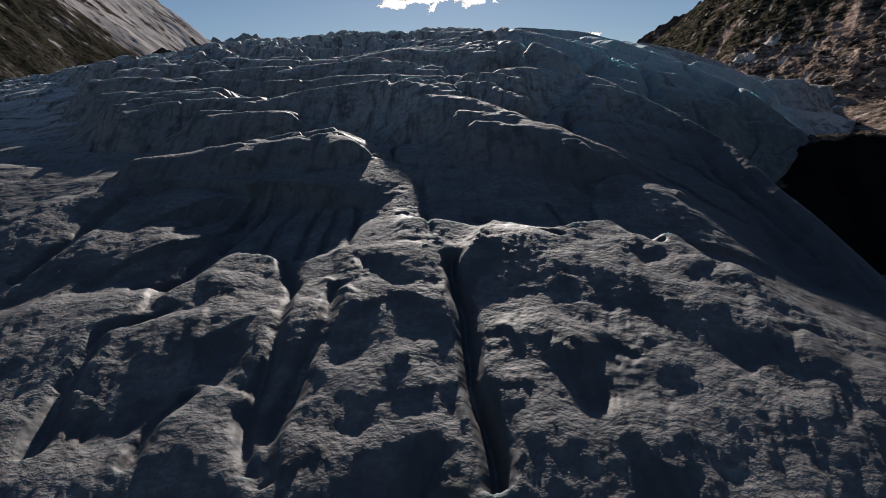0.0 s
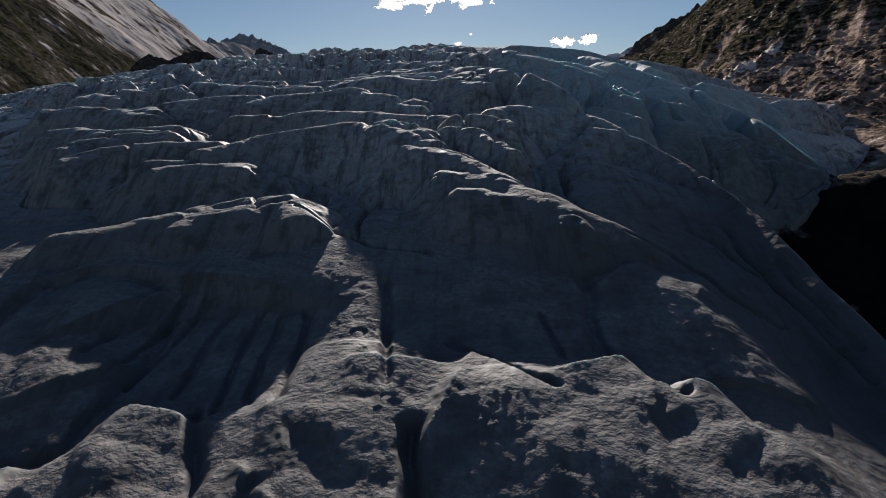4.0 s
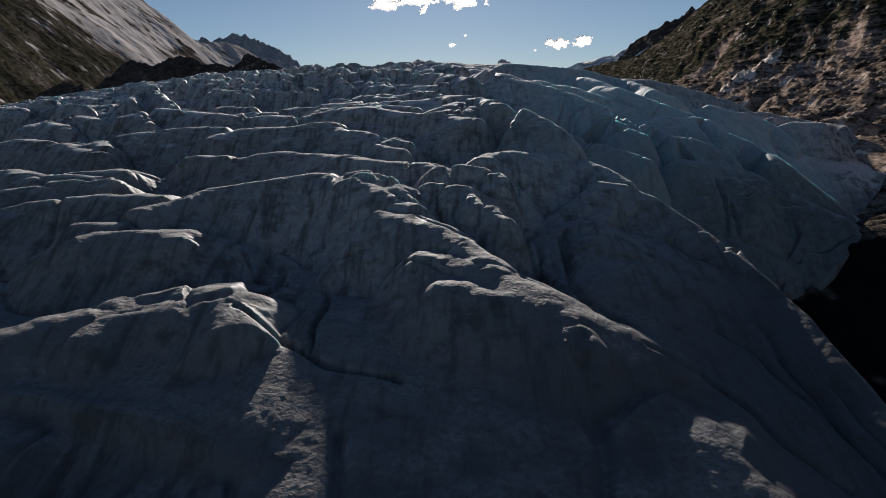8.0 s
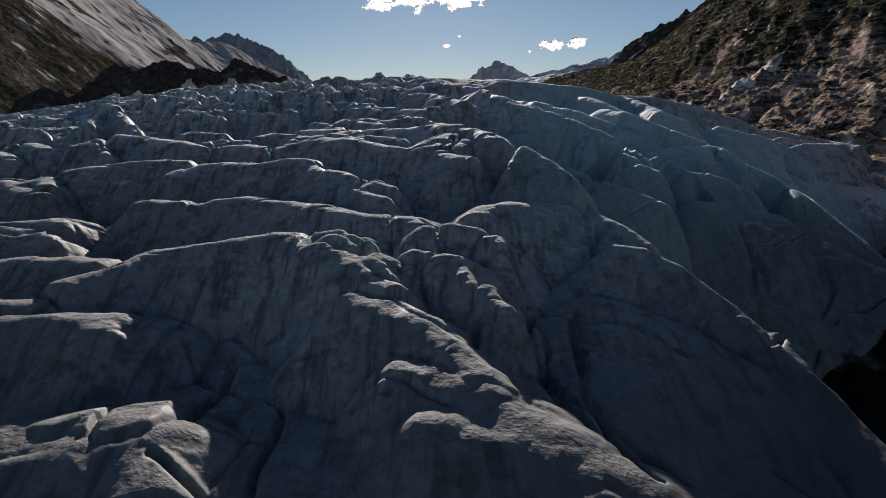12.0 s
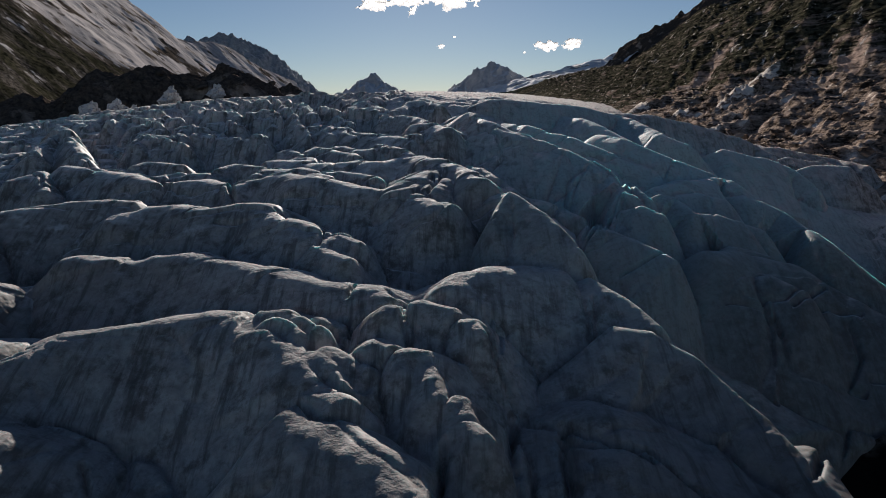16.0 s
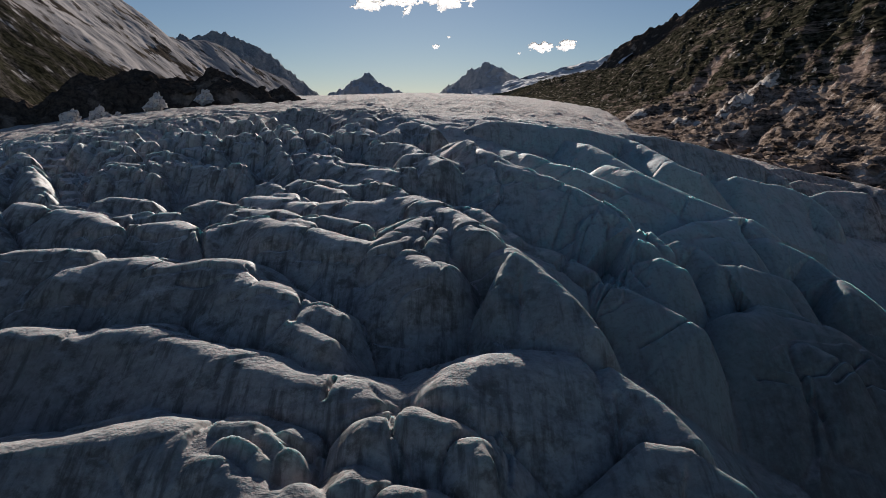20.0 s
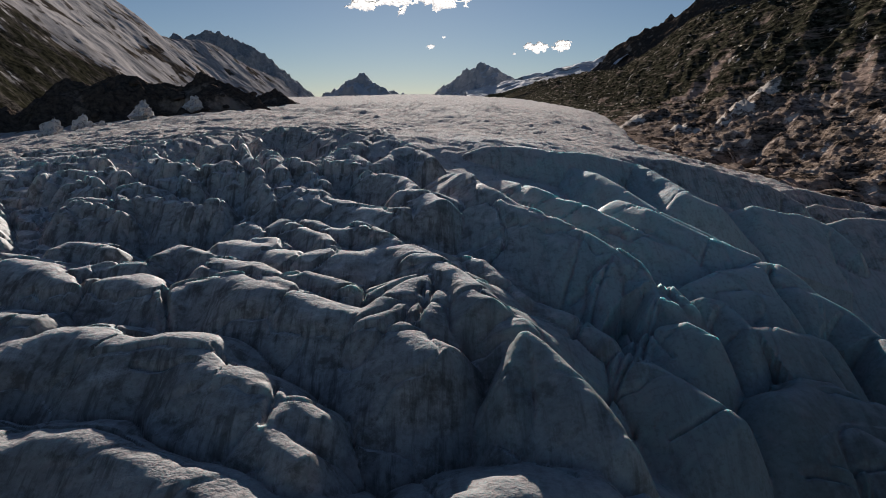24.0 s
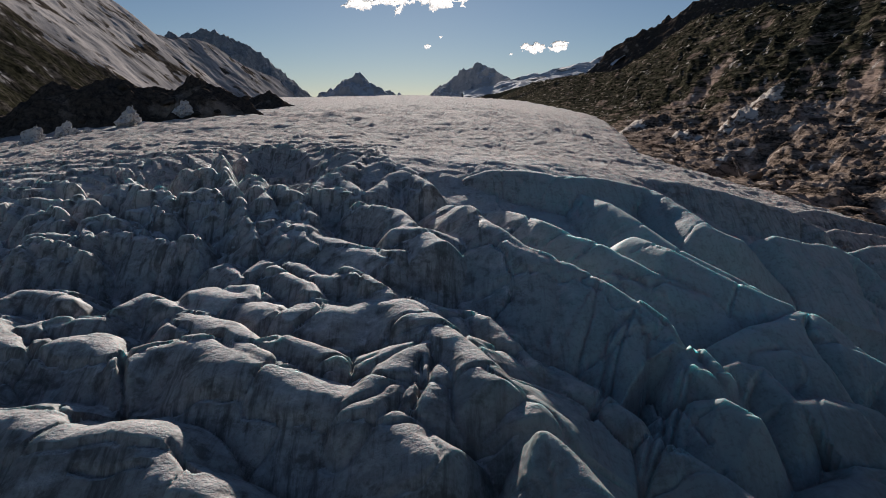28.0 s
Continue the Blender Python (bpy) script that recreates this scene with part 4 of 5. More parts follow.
crack(0.35, 0.9, (15.9, 114.9), (14.9, 103.8), (16.0, 95.9), (18.1, 91.6))
crack(0.35, 0.9, (11.4, 119.4), (11.8, 106.1), (13.1, 100.8))
crack(0.35, 1.2, (5.3, 110.6), (4.8, 106.6))
crack(0.27, 0.85, (9.6, 125.7), (11.4, 121.2), (15.1, 117.7), (18.4, 114.6), (22.2, 111.4))
crack(0.35, 0.9, (11.8, 119.6), (11.1, 112.2), (12.7, 107.1))
crack(0.35, 0.9, (16.0, 117.1), (15.4, 110.9), (15.9, 106.5))
crack(0.24, 1.02, (5.5, 110.9), (5.1, 107.9), (4.9, 105.2))
crack(0.35, 0.9, (55.7, 156.4), (62.3, 159.5), (67.0, 158.5))
crack(0.4, 1.1, (64.5, 157.3), (64.2, 153.1), (61.0, 149.9), (63.2, 149.4))
crack(0.4, 1.0, (64.6, 150.7), (69.4, 150.7), (72.6, 151.4))
crack(0.35, 0.9, (45.6, 156.4), (51.5, 155.7), (52.6, 153.0))
crack(0.35, 0.9, (34.7, 111.4), (58.1, 144.4), (63.4, 145.5))
crack(0.35, 0.8, (70.7, 178.4), (71.1, 176.2), (75.5, 175.5))
crack(0.3, 0.8, (48.9, 157.2), (55.1, 157.4), (63.8, 163.0))
crack(0.3, 0.6, (28.2, 96.8), (31.3, 93.4), (33.3, 86.4), (35.6, 79.2), (37.2, 73.7))
crack(0.3, 0.6, (33.7, 94.2), (34.0, 85.1), (35.4, 77.5), (36.5, 70.3))
crack(0.3, 0.5, (35.7, 89.3), (36.5, 81.3), (37.5, 74.3))
crack(0.3, 0.5, (19.2, 88.8), (24.7, 89.4), (28.3, 81.2), (31.6, 77.6))
crack(0.25, 0.9, (-11.7, 146.8), (-11.3, 150.4), (-11.5, 154.3))
crack(0.25, 0.9, (-5.6, 133.2), (-5.0, 135.2), (-4.4, 138.1))
crack(0.2, 0.8, (25.2, 186.3), (28.3, 187.4), (31.2, 190.1))
crack(0.25, 0.9, (2.6, 163.8), (3.4, 166.8), (4.2, 172.1), (3.8, 174.9))
crack(0.25, 0.9, (-30.6, 171.6), (-31.8, 175.6), (-32.8, 178.4))
crack(0.25, 0.8, (33.7, 179.8), (34.6, 173.0), (35.2, 169.6))
crack(0.2, 0.7, (4.5, 148.8), (9.6, 149.7), (14.0, 144.9), (17.4, 141.0))
crack(0.2, 0.7, (-6.4, 155.5), (-3.2, 150.7), (2.7, 148.6), (5.7, 137.4))
crack(0.2, 0.7, (9.5, 130.0), (11.0, 131.2), (12.4, 130.5), (11.8, 129.1))

# lips of ice that overhang the slope below: drop, reach, then the line
LEDGES = []


def ledge(drop, reach, *line):
    LEDGES.append((drop, reach, line))


ledge(1.3, 16, (-40.4, 80.2), (-37.2, 82.8), (-31.9, 82.1), (-27.1, 80.1), (-22.2, 78.3), (-16.5, 76.2), (-12.8, 74.8), (-11.1, 74.7))

rows = np.concatenate([np.arange(-90, 10, 1.5), np.arange(10, 160, 0.26), 160 + np.cumsum(np.linspace(0.26, 0.8, 270)), 303.1 + np.cumsum(np.linspace(0.8, 2.4, 90)),
                       447 + np.cumsum(np.linspace(2.4, 20, 130))])
columns = np.linspace(0, 1, 860)
left, right = -np.clip(0.8 * rows + 20, 28, 340), np.clip(0.62 * rows + 30, 36, 400)
margin = np.linspace(120, 4, 30)
X = np.concatenate([left[:, None] - margin, left[:, None] + (right - left)[:, None] * columns, right[:, None] + margin[::-1]], 1).astype(np.float32)
Y = np.repeat(rows[:, None], X.shape[1], 1).astype(np.float32)


def ice_floor(X, Y):
    """The level between the crests."""
    ys = sorted(FALL)
    table = np.array([along(ys, [FALL[y][n] for y in ys], Y[:, 0]) for n in range(len(ACROSS))])
    out = np.empty(X.shape, np.float32)
    for r in range(len(X)):
        out[r] = along(ACROSS, table[:, r], X[r])
    return out


floor_level = ice_floor(X, Y)
deep = 0.55 + 1.75 * steps(Y, 45, 66) + 2.7 * steps(Y, 92, 108) + 2.0 * steps(Y, 115, 135) - 6.7 * steps(Y - 0.25 * X - 62 * np.exp(-(((X + 44) / 22) ** 2)), 226, 266)
sway = 7 * rough(X, Y, 22, 3, 77)
# the broad shoulder beside the black rock lies close under its crest
shoulder = steps(X + 0.4 * sway, 8, 20) * steps(Y + 0.8 * np.clip(X - 18, 0, 22), 52, 68) * (1 - steps(Y, 116, 130))
deep = deep + (1.6 + 3.2 * steps(X, 24, 37) * (1 - steps(Y, 68, 86)) + 1.4 * (1 - steps(Y, 88, 106)) - deep) * shoulder
# so does the band over the long lip
deep = deep - 1.2 * steps(Y, 74, 79) * (1 - steps(Y, 86, 94)) * (1 - steps(X, -22, -4)) * steps(X, -60, -45)
right_side = steps(X - 0.12 * Y, 2, 22) * steps(Y, 116, 132) * (1 - steps(Y, 225, 250))
deep = deep + 7.5 * right_side - 3.4 * steps(-X, 15, 50) * steps(Y, 150, 185) * (1 - steps(Y - 0.25 * X, 232, 247)) * steps(-X, 48, 70)
# past its edge the ice drops into a gully beside the rock
edge = X - np.interp(Y, (100, 125, 135, 142, 150, 160, 240), (40, 42, 45, 57, 74, 82, 122))
deep = deep + 40 * steps(edge, -3, 3) * steps(Y + 0.6 * sway, -5, 62) * (1 - steps(Y, 185, 240))
# it also ends where the rock wall begins
end = X - along(*MARGIN_X, Y)
deep = deep + 25 * steps(end, -6, 25) * steps(Y, 200, 260)
# the crests carry lumps of their own, so that no edge runs clean
calm = 1 - 0.84 * np.maximum(right_side, steps(X, 28, 42) * (1 - steps(Y, 105, 125)))
bend = rough(X, Y, 9.0, 2, 40)
Xw, Yw = X + 0.7 * calm * bend, Y + 0.8 * calm * rough(X, Y, 9.0, 2, 50)
first = floor_level - deep + 1.1 * rough(X, Y, 14, 3, 5) * steps(Y, 80, 120)
second = np.full(X.shape, -1e6, np.float32)
owner = np.full(X.shape, -1, np.int32)
for n, (kind, points) in enumerate(CRESTS):
    front, back, round_off, flat, _ = SHAPES[kind]
    p = np.array(points)
    reach = 14.0
    if kind == "ice_slab":
        reach = 18.0
    if kind == "ice_face":
        reach = 26.0
    if kind == "ice_rim":
        reach = 60.0
    r0, r1 = np.searchsorted(rows, [p[:, 1].min() - reach, p[:, 1].max() + reach * 1.6])
    part_x = X[r0:r1]
    c0, c1 = np.searchsorted(np.median(part_x, 0), [p[:, 0].min() - reach * 1.6, p[:, 0].max() + reach * 1.6])
    box = np.s_[r0:r1, max(c0 - 8, 0) : c1 + 8]
    if kind == "ice_slab":
        # a slab grows out of the slope
        (x0, y0, z0), *rest = points
        points = ((x0, y0, z0 - 2.0), *rest)
    h = ridge_height(Xw[box], Yw[box], points, front, back, round_off, flat, 0.6 if kind in ("ice_ridge", "serac", "ice_rib") else 0.1, kind in ("ice_face", "ice_slab", "ice_rim"))
    a, b, o = first[box], second[box], owner[box]
    wins = h > a
    second[box] = np.where(wins, a, np.maximum(b, h))
    first[box] = np.where(wins, h, a)
    owner[box] = np.where(wins, n, o)
gap = first - second
# soft fillets, then cracks along the joints of the larger blocks
lift = 0.25 * np.clip(1 - gap / 1.0, 0, 1) ** 2
cracks = 1.1 * np.exp(-((gap / 0.3) ** 2)) * steps(Y, 82, 105) * (1 - steps(Y, 300, 340)) * np.clip(0.5 + 1.6 * grain(X / 11, Y / 11, 70), 0, 1)
near = 1 - steps(Y, 300, 420)
Z = first + lift - cracks
Z += near * calm * ((0.06 + 0.24 * steps(Y, 70, 100)) * rough(X, Y, 6.0, 2, 1) + 0.03 * rough(X, Y, 1.6, 3, 2))
# runnels that the meltwater cuts down the slope
spread = X / (26 + 0.5 * Y) * 40
runnel = rough(spread + 0.6 * bend, Y * 0.09, 2.0, 4, 3, 0.55, True)
Z += -0.05 * runnel * calm * (1 - steps(Y, 66, 84)) - 0.015 * runnel * near * calm
Z += (1 - steps(Y, 62, 95)) * calm * (0.2 * rough(X * 1.5 + 0.4 * Y, Y * 0.35, 6.0, 2, 8) + 0.05 * rough(X, Y, 1.2, 4, 9, 0.6))
# creases that run down to the margin across the smooth slabs
across, down = 0.8 * X + 0.6 * Y, 0.6 * X - 0.8 * Y
slabs = steps(X - 0.12 * Y, 2, 22) * steps(Y, 78, 100) * (1 - steps(Y, 270, 320))
Z += slabs * (0.28 * rough(across + bend, down * 0.16, 12.0, 2, 21, 0.4, True) - 0.1)
Z += (1 - slabs) * steps(Y, 85, 120) * near * 0.05 * rough(X * 0.5, Y, 3.2, 3, 23, 0.55, True)
# jumbled blocks on the steep shoulder, low waves on the upper field
jumble = steps(Y - 0.2 * X, 205, 232) * (1 - steps(Y - 0.2 * X, 300, 450)) * (1 - steps(X, -30, 5))
joint, tone, beyond = blocks(X / 10.0 + 0.4 * bend, Y / 13.0 + 0.3 * rough(X, Y, 9, 3, 12), 14)
small, tint, after = blocks(X / 5.0 + 0.4 * bend, Y / 6.0 + 0.4 * rough(X, Y, 5, 3, 16), 24)
heap = 1.3 * (1 - np.exp(-joint / 0.05)) + 0.9 * tone + 0.5 * (1 - np.exp(-small / 0.05)) + 0.6 * tint - 1.5 - 1.2 * beyond - 0.5 * after + 0.2 * rough(X, Y, 2.2, 3, 19, 0.6)
Z += jumble * heap * (1 - 0.55 * steps(Y, 255, 330))
# long crevasses that cut the broad backs into blocks
joint, tone, beyond = blocks(X / 17 + 0.3 * bend, Y / 9.5 + 0.3 * rough(X, Y, 11, 3, 17), 18)
broken = steps(Y, 84, 110) * (1 - steps(Y, 240, 290)) * (1 - 0.6 * slabs)
Z += broken * ((0.5 * (tone - 0.5) - 0.5 * beyond * (1 - slabs)) * (1 - np.exp(-joint / 0.1)) - (0.2 + 0.7 * steps(Y, 140, 190)) * np.exp(-((joint / 0.035) ** 2)))
field_ = steps(Y, 300, 360)
Z += field_ * (1.1 * rough(X * 0.6, Y * 0.5, 18.0, 5, 13, 0.55, True) + 2.5 * rough(X, Y, 120, 2, 15))

# gritty crusts
grit = rough(X, Y, 1.1, 2, 61, 0.6)
Z += calm * (1 - steps(Y, 200, 300)) * 0.05 * grit
Z += steps(Y, 430, 540) * (1 - steps(Y, 900, 1200)) * 2.4 * rough(X * 0.5 + 0.2 * Y, Y, 48, 4, 65, 0.55, True)
Z += field_ * 0.5 * rough(X, Y, 5.0, 3, 63, 0.6)

# the blunt end of the ice breaks off above the black rock
Z -= 30 * steps(edge, 1, 3.5) * (1 - steps(Y, 150, 158)) * steps(Y, 20, 60)

for drop, reach, line in LEDGES:
    p = np.array(line)
    r0, r1 = np.searchsorted(rows, [p[:, 1].min() - 3 * reach, p[:, 1].max() + 5])
    below = np.interp(X[r0:r1], p[:, 0], p[:, 1]) + 0.5 * bend[r0:r1] - Y[r0:r1]
    there = steps(X[r0:r1], p[0, 0] - 5, p[0, 0] + 2) * (1 - steps(X[r0:r1], p[-1, 0] - 8, p[-1, 0] + 4))
    Z[r0:r1] += there * (0.25 * np.exp(-((below + 0.8) ** 2)) - drop * steps(below, -0.3, 1.4) * np.exp(-np.maximum(below, 0) / reach))

for width, depth, line in CRACKS:
    p = np.array(line)
    r0, r1 = np.searchsorted(rows, [p[:, 1].min() - 4, p[:, 1].max() + 4])
    c0, c1 = np.searchsorted(np.median(X[r0:r1], 0), [p[:, 0].min() - 6, p[:, 0].max() + 6])
    box = np.s_[r0:r1, max(c0 - 8, 0) : c1 + 8]
    wander = 0.8 * bend[box]
    away = -ridge_height(X[box] + wander, Y[box] + wander, line, 1.0, 1.0, 0.0) / 1.0
    Z[box] -= depth * np.exp(-((np.clip(away, 0, 9) / width) ** 2))

points = np.stack([X, Y, Z], -1)
du, dv = np.gradient(points, axis=1), np.gradient(points, axis=0)
normals = np.cross(du, dv).reshape(-1, 3)
normals /= np.linalg.norm(normals, axis=1, keepdims=True)
points = points.reshape(-1, 3)
faces = grid_faces(*X.shape)
face_owner = owner.ravel()[faces[:, 0]]


def cut_piece(name, chosen):
    used, flat = np.unique(faces[chosen], return_inverse=True)
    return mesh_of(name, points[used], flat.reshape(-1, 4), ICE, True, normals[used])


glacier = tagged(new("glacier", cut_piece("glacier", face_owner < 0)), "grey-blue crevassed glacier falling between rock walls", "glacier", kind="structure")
order = np.argsort(face_owner, kind="stable")
starts = np.searchsorted(face_owner[order], np.arange(len(CRESTS) + 1))
for n, (kind, _) in enumerate(CRESTS):
    chosen = order[starts[n] : starts[n + 1]]
    if len(chosen) > 20:
        part(kind, cut_piece(kind, chosen), glacier, SHAPES[kind][4])


# ---- rock and mountains round it ----
def massif(name, spans, size, crests, floor, bumps, material_, label, category="mountain", kind="", bent=0.35):
    (x0, x1), (y0, y1) = spans
    X, Y = np.meshgrid(np.linspace(x0, x1, size[0]), np.linspace(y0, y1, size[1]))
    reach, amount, seed = bumps
    Xw = X + bent * reach * rough(X, Y, reach * 1.5, 3, seed + 20)
    Yw = Y + bent * reach * rough(X, Y, reach * 1.5, 3, seed + 30)
    Z = np.full(X.shape, -1e6)
    for front, back, round_off, *line in crests:
        Z = np.maximum(Z, ridge_height(Xw, Yw, line, front, back, round_off))
    Z = np.maximum(Z + amount * rough(X, Y, reach, 6, seed, 0.55, True), floor + 0.02 * amount * grain(X / 20, Y / 20, seed))
    return sheet(name, X, Y, Z, material_, label, category, kind)


massif("sharp_peak", ((-812, -167), (3494, 4090)), (160, 90),
       [(0.75, 0.8, 5, (-662, 3844, 112), (-538, 3864, 174), (-438, 3877, 251), (-378, 3884, 182), (-317, 3890, 108)), (0.6, 0.6, 5, (-438, 3877, 251), (-394, 3681, 122))],
       100, (160, 26, 3), FAR_ROCK, "distant pointed dark rock peak with snow patches")
massif("small_peak", ((-444, -18), (3742, 4300)), (90, 60),
       [(0.75, 0.8, 5, (-294, 4092, 112), (-230, 4096, 151), (-168, 4100, 113))],
       100, (90, 12, 8), FAR_ROCK, "tiny distant dark rock summit behind the ice")
massif("broad_peak", ((-320, 641), (4026, 4603)), (220, 130),
       [(0.8, 0.8, 8, (-170, 4400, 104), (63, 4403, 245), (268, 4395, 331), (365, 4388, 280), (418, 4383, 263), (491, 4376, 176)), (0.6, 0.6, 8, (268, 4395, 331), (329, 4140, 175))],
       100, (190, 34, 5), FAR_ROCK, "distant broad grey rock peak with a snow flank")
massif("back_ridge", ((150, 1249), (3705, 4393)), (220, 120),
       [(0.27, 0.8, 25, (300, 4193, 103), (434, 4181, 187), (533, 4169, 243), (598, 4160, 275), (648, 4153, 262), (761, 4133, 274), (918, 4100, 337), (1099, 4055, 429))],
       100, (200, 10, 12), FAR_SNOW, "distant snow ridge behind the rock wall")
massif("rock_shoulder", ((777, 1991), (2757, 4196)), (260, 180),
       [(0.75, 0.7, 12, (927, 3996, 324), (1015, 3974, 384), (1129, 3942, 443), (1212, 3917, 513), (1260, 3901, 555), (1336, 3875, 538), (1388, 3857, 574), (1481, 3821, 641), (1570, 3784, 749), (1841, 3657, 914))],
       80, (200, 30, 21), DARK_ROCK, "dark rocky shoulder with a rounded knob on the skyline")
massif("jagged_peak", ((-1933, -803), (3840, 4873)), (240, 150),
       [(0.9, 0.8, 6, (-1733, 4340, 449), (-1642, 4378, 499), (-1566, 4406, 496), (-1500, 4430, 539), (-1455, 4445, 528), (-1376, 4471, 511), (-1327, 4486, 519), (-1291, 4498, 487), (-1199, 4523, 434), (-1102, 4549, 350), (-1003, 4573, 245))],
       80, (170, 42, 25), SHADED_FAR_ROCK, "dark jagged rock peak behind the snow slope")
massif("snow_mountain", ((-1640, -250), (560, 4800)), (460, 560),
       [(0.85, 0.85, 24, (-1470, 300, 700), (-1470, 1000, 700), (-1475, 1762, 690), (-1475, 2161, 665), (-1420, 2492, 615), (-1361, 2729, 554), (-1357, 2921, 493), (-1374, 3019, 477), (-1363, 3165, 442), (-1358, 3211, 413), (-1318, 3309, 397), (-1287, 3409, 384), (-1251, 3618, 406), (-1227, 3821, 401), (-1210, 3915, 361), (-1119, 4108, 303), (-1028, 4354, 257), (-921, 4597, 196))],
       15, (160, 6, 31), SNOW_SLOPE, "broad snow slope with rock bands above a dark green hillside", bent=0.07)
moraine = massif("moraine", ((-380, -98), (379, 769)), (320, 300),
       [(0.8, 0.6, 5, (-320, 559, 40), (-298, 574, 45), (-280, 585, 53), (-262, 596, 60), (-235, 609, 62), (-215, 618, 57), (-188, 629, 63), (-176, 633, 68), (-167, 636, 60), (-158, 639, 52))],
       20, (45, 7, 51), DARK_ROCK, "black moraine ridge of broken rock above the ice")
massif("dark_cliff", ((30, 330), (-10, 260)), (260, 220), [(1.2, 0.2, 3, (52, 141, -22), (64, 146, -16), (74, 153, -9.5), (88, 155, -8), (107, 154, -6), (140, 150, -4))], -38, (22, 3, 71), SHADE_BLACK_ROCK, "black cliff beside the ice, its deep shade painted into the rock", "cliff")
massif("low_outcrop", ((-345, -134), (875, 1054)), (120, 90),
       [(0.7, 0.6, 4, (-255, 965, 54), (-236, 970, 64), (-224, 974, 59)), (0.7, 0.6, 4, (-226, 973, 57), (-212, 977, 68), (-194, 981, 58))],
       40, (25, 4, 61), DARK_ROCK, "low dark rock outcrops at the edge of the ice field", "rock outcrop")
NOTCH = ((395, 424, 470, 528, 601), (110, 131, 165, 207, 261))

# the rock wall beside the ice: it follows the margin of the glacier
v = np.concatenate([np.linspace(-40, 170, 230), 170 + np.cumsum(np.linspace(1.0, 9, 150))])
u = np.concatenate([np.linspace(60, 480, 300), 480 + np.cumsum(np.linspace(1.5, 17, 285))])
U, V = np.meshgrid(u, v, indexing="ij")
far_off = steps(U, 450, 800)
foot = np.maximum(V - 80 * (1 - far_off) * steps(U, 250, 330), 0)
apron = 100 * (1 - 0.7 * steps(U, 700, 1300))
steep = 1.15 - 0.70 * steps(U, 900, 1700)
top = 178 - 30 * steps(U, 1000, 1800) - 20 * steps(U, 2000, 3000)
rise = np.where(V < 0, 0.5 * V, 0.36 * np.minimum(foot, apron) + steep * np.clip(foot - apron, 0, top - apron) + 0.06 * np.maximum(foot - top, 0))
rise = rise - 5 * steps(V, 5, 40) * (1 - steps(V, 60, 110)) * (1 - far_off)
RX, RY = along(*MARGIN_X, U) + V, U + 0.25 * V
gully = rough(RX - 0.19 * RY, RY * 0.5, 80, 4, 80, 0.5, True)
outcrop = rough(RX - 0.25 * RY, RY * 0.45, 22, 5, 85, 0.55, True)
RZ = along(*MARGIN_Z, U) + rise + (1 + 7 * steps(V, 10, 120)) * gully + (0.6 + 2.6 * steps(V, 5, 50)) * outcrop
# tilted strata weather into ledges here and there
tall = 9.5 + 4.0 * grain(RX / 140, RY / 140, 97)
level = (RZ + 0.16 * RY - 0.1 * RX + 9 * rough(RX, RY, 45, 3, 95)) / tall
within = level - np.floor(level)
RZ += 0.8 * tall * (steps(within, 0.45, 0.95) - within) * steps(V, 0, 25) * np.clip(0.45 + 1.6 * grain(RX / 50, RY / 50, 98), 0, 0.9)
RZ += steps(V, -5, 10) * (1.3 * rough(RX - 0.25 * RY, 0.45 * RY, 11, 4, 91, 0.6, True) + 0.7 * rough(RX - 0.2 * RY, 0.5 * RY, 5, 3, 90, 0.6, True))
# pale crags stand proud of it
for x, y, _, size in CRAGS:
    aside, ahead = 0.94 * (RX - x) - 0.34 * (RY - y), 0.34 * (RX - x) + 0.94 * (RY - y)
    RZ += 0.5 * size * steps(aside, -0.9 * size, 0.3 * size) * (1 - steps(aside, 0.6 * size, 3 * size)) * np.exp(-((ahead / size) ** 4)) * (0.9 + 0.3 * outcrop)
# a deep notch runs up the wall
from_notch = RX - along(*NOTCH, RY)
RZ -= (7 + 6 * steps(RY, 380, 440)) * np.exp(-((from_notch / 9.0) ** 2)) * steps(RY, 330, 360) * (1 - steps(RY, 520, 580))
rock_wall = sheet("rock_wall", RX[:, ::-1], RY[:, ::-1], RZ[:, ::-1], ROCK, "brown rock wall with pale outcrops and dark green scrub above", "rock wall", "structure")


# ---- ice pinnacles at the foot of the moraine, boulders on the rock ----
def ice_pinnacle(at, tall, seed):
    bm = bmesh.new()
    made = bmesh.ops.create_icosphere(bm, subdivisions=4, radius=1.0)
    shift = Vector((seed * 3.1, seed * 1.7, 0))
    for vert in made["verts"]:
        c = vert.co.copy()
        wide = 0.52 * (1.05 - 0.62 * max(c.z, -0.4))
        cut = Vector((round(c.x * 2.2 + 0.4 * seed), round(c.y * 2.2), round(c.z * 2.6))) / 2.4
        c = c * 0.6 + cut * 0.4
        bump = 1.2 * noise.fractal(c * 1.6 + shift, 0.8, 2.1, 4)
        vert.co = Vector((c.x * wide * (1 + 0.5 * bump) + 0.2 * c.z, c.y * wide * (1 + 0.5 * bump), (c.z * 0.6 + 0.25) * (1 + 0.25 * bump))) * tall
    me = bpy.data.meshes.new("ice_pinnacle")
    bm.to_mesh(me)
    bm.free()
    me.materials.append(PALE_ICE)
    ob = tagged(new("ice_pinnacle", me), "pale sunlit ice pinnacle at the foot of black moraine", "ice pinnacle", "ice pinnacles along the moraine")
    ob.location = at


ice_pinnacle((-198.0, 442.0, 26.5), 10, 0)
ice_pinnacle((-198.0, 471.0, 29.5), 9, 1)
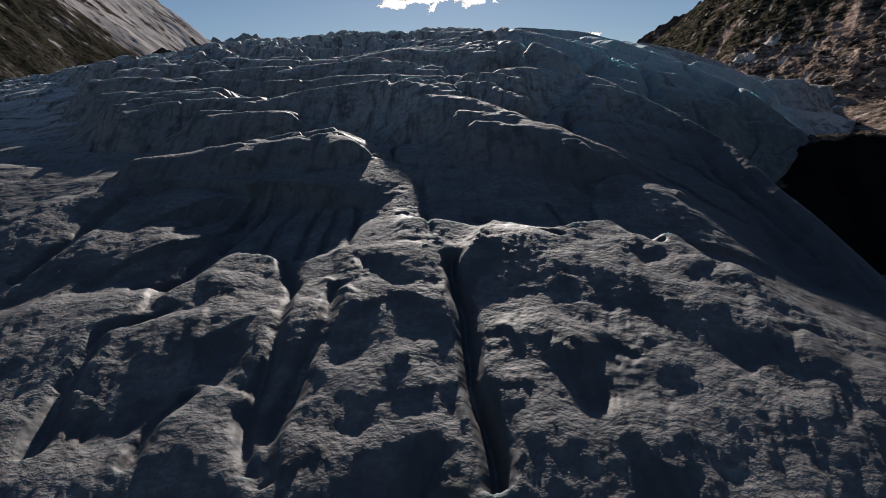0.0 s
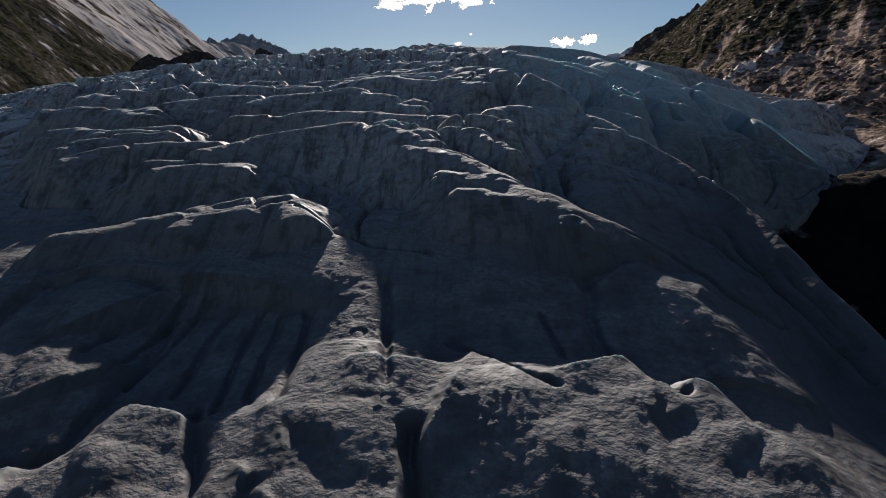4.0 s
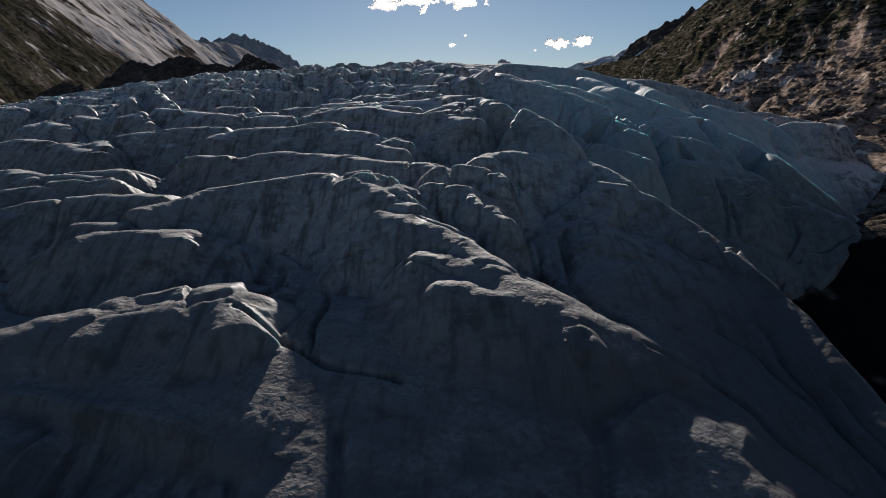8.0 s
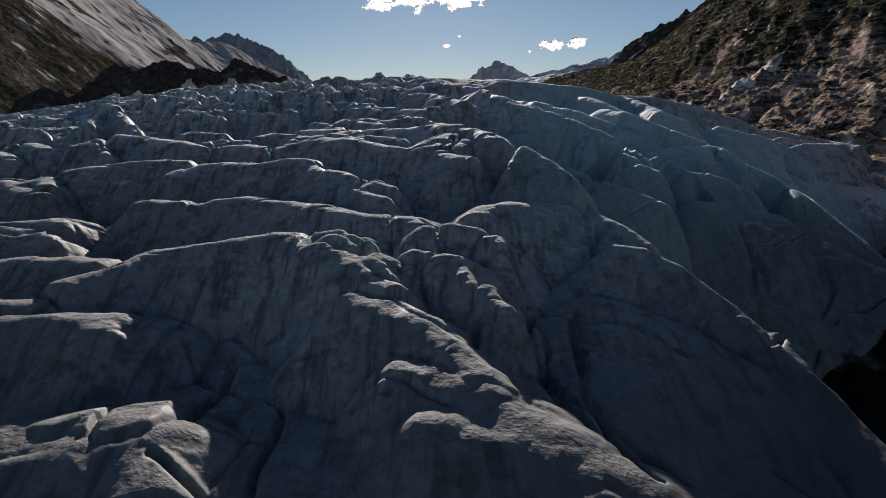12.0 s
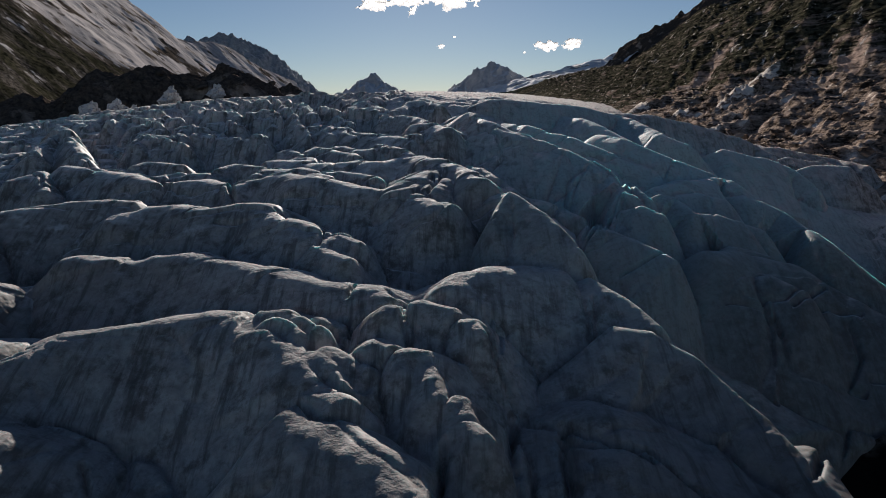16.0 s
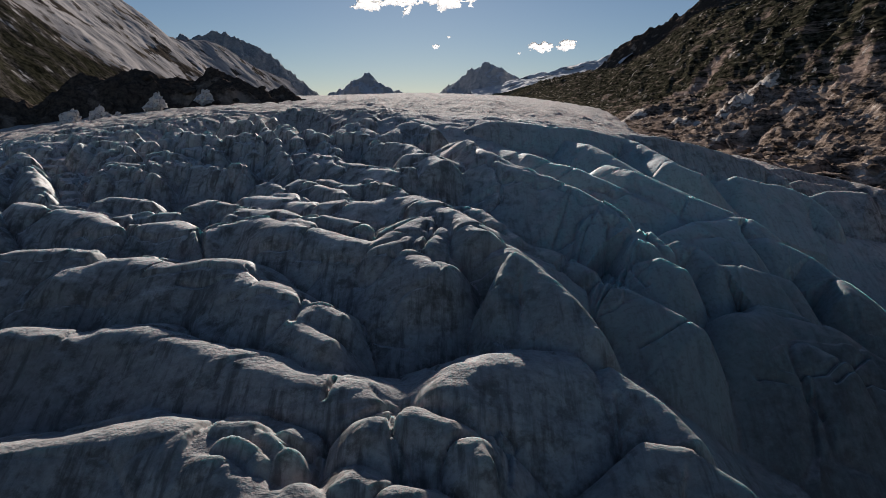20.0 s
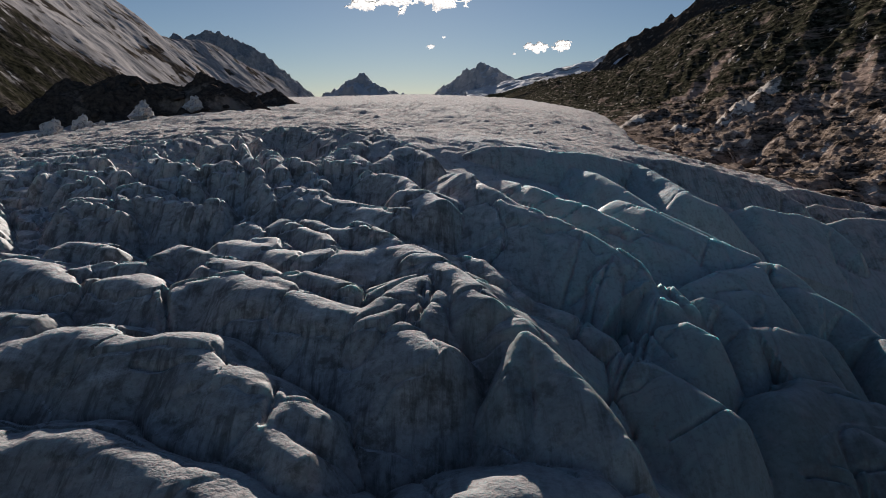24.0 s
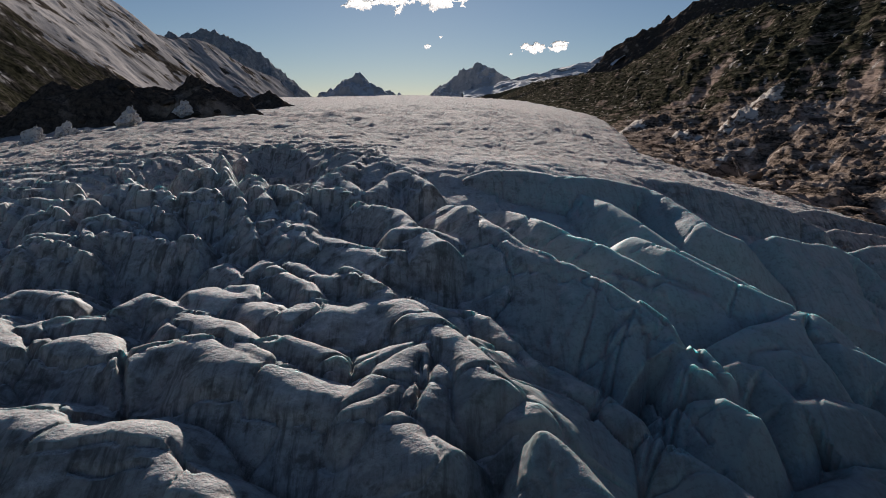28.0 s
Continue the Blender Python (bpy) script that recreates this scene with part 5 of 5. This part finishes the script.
ice_pinnacle((-178.0, 503.0, 36.5), 10, 2)
ice_pinnacle((-173.0, 576.0, 42.5), 9, 3)
ice_pinnacle((-209.0, 441.0, 23.5), 4, 4)
ice_pinnacle((-192.0, 480.0, 30.5), 4, 5)

STONES = []
for seed in range(6):
    bm = bmesh.new()
    bmesh.ops.create_icosphere(bm, subdivisions=2, radius=1.0)
    for vert in bm.verts:
        c = vert.co.copy()
        cut = Vector((round(c.x * 1.7 + 0.2 * seed), round(c.y * 1.7), round(c.z * 1.7))) / 1.9
        vert.co = (c * 0.55 + cut * 0.5) * (1 + 0.3 * noise.noise(c * 1.3 + Vector((seed * 5, 0, 0))))
        vert.co.z *= 0.7
    STONES.append(bpy.data.meshes.new("boulder"))
    bm.to_mesh(STONES[-1])
    bm.free()


def strew(parent, xs, ys, zs, count, sizes, seed, label, rock):
    """Boulders that have come to rest on a slope, half sunk into it."""
    pick = random.Random(seed)
    meshes = [m.copy() for m in STONES]
    for m in meshes:
        m.materials.append(rock)
    for n in range(count):
        k = pick.randrange(len(xs))
        size = sizes[0] + (sizes[1] - sizes[0]) * pick.random() ** 2.5
        ob = part("boulder", meshes[n % 6], parent, label)
        ob.location = (xs[k], ys[k], zs[k] + 0.15 * size)
        ob.rotation_euler = (pick.uniform(-0.3, 0.3), pick.uniform(-0.3, 0.3), pick.uniform(0, 6.3))
        ob.scale = (size * pick.uniform(0.8, 1.5), size * pick.uniform(0.8, 1.3), size * pick.uniform(0.7, 1.2))


on_wall = (V > 20) & (V < 190) & (RY > 300) & (RY < 760)
strew(rock_wall, RX[on_wall], RY[on_wall], RZ[on_wall], 150, (0.8, 4.0), 3, "angular block of brown rock", ROCK)
heap_of = np.empty(len(moraine.data.vertices) * 3, np.float32)
moraine.data.vertices.foreach_get("co", heap_of)
heap_of = heap_of.reshape(-1, 3)
heap_of = heap_of[heap_of[:, 2] > 32]
strew(moraine, heap_of[:, 0], heap_of[:, 1], heap_of[:, 2], 70, (0.8, 5.0), 4, "black angular boulder", DARK_ROCK)


# ---- clouds ----
def cloud(at, size, seed, label):
    """A puffed shell, thin enough for the sun behind to shine through."""
    n = 150
    U, W = np.meshgrid(np.linspace(-1.1, 1.1, n), np.linspace(-1.1, 1.1, n))
    body = 1 - U**2 - np.where(W < 0, 1.25, 0.9) * W**2 + 1.1 * rough(U * size[0] / size[1] * 0.9, W * 0.9, 0.9, 5, seed, 0.6)
    keep = body > 0.25
    Y = -size[1] * np.sqrt(np.clip(body - 0.25, 0, 2)) + size[1] * 0.12 * rough(U * size[0] / size[1], W, 0.25, 4, seed + 7)
    points = np.stack([U * size[0], Y, W * size[1]], -1).reshape(-1, 3)
    faces = grid_faces(n, n)
    faces = faces[keep.ravel()[faces].all(1)]
    used, flat = np.unique(faces, return_inverse=True)
    ob = tagged(new("cloud", mesh_of("cloud", points[used], flat.reshape(-1, 4), CLOUD)), label, "cloud", "clouds over the valley")
    ob.location = at


cloud((-208, 4698, 791), (470, 118), 1, "large white cloud glowing in front of the sun")
cloud((639, 4659, 460), (88, 40), 2, "small white cumulus cloud")
cloud((811, 4632, 469), (78, 42), 3, "small ragged white cloud")
cloud((-63, 4703, 474), (30, 16), 4, "tiny wisp of white cloud")
cloud((28, 4703, 536), (14, 8), 5, "tiny wisp of white cloud")
cloud((496, 4677, 428), (12, 8), 6, "tiny wisp of white cloud")
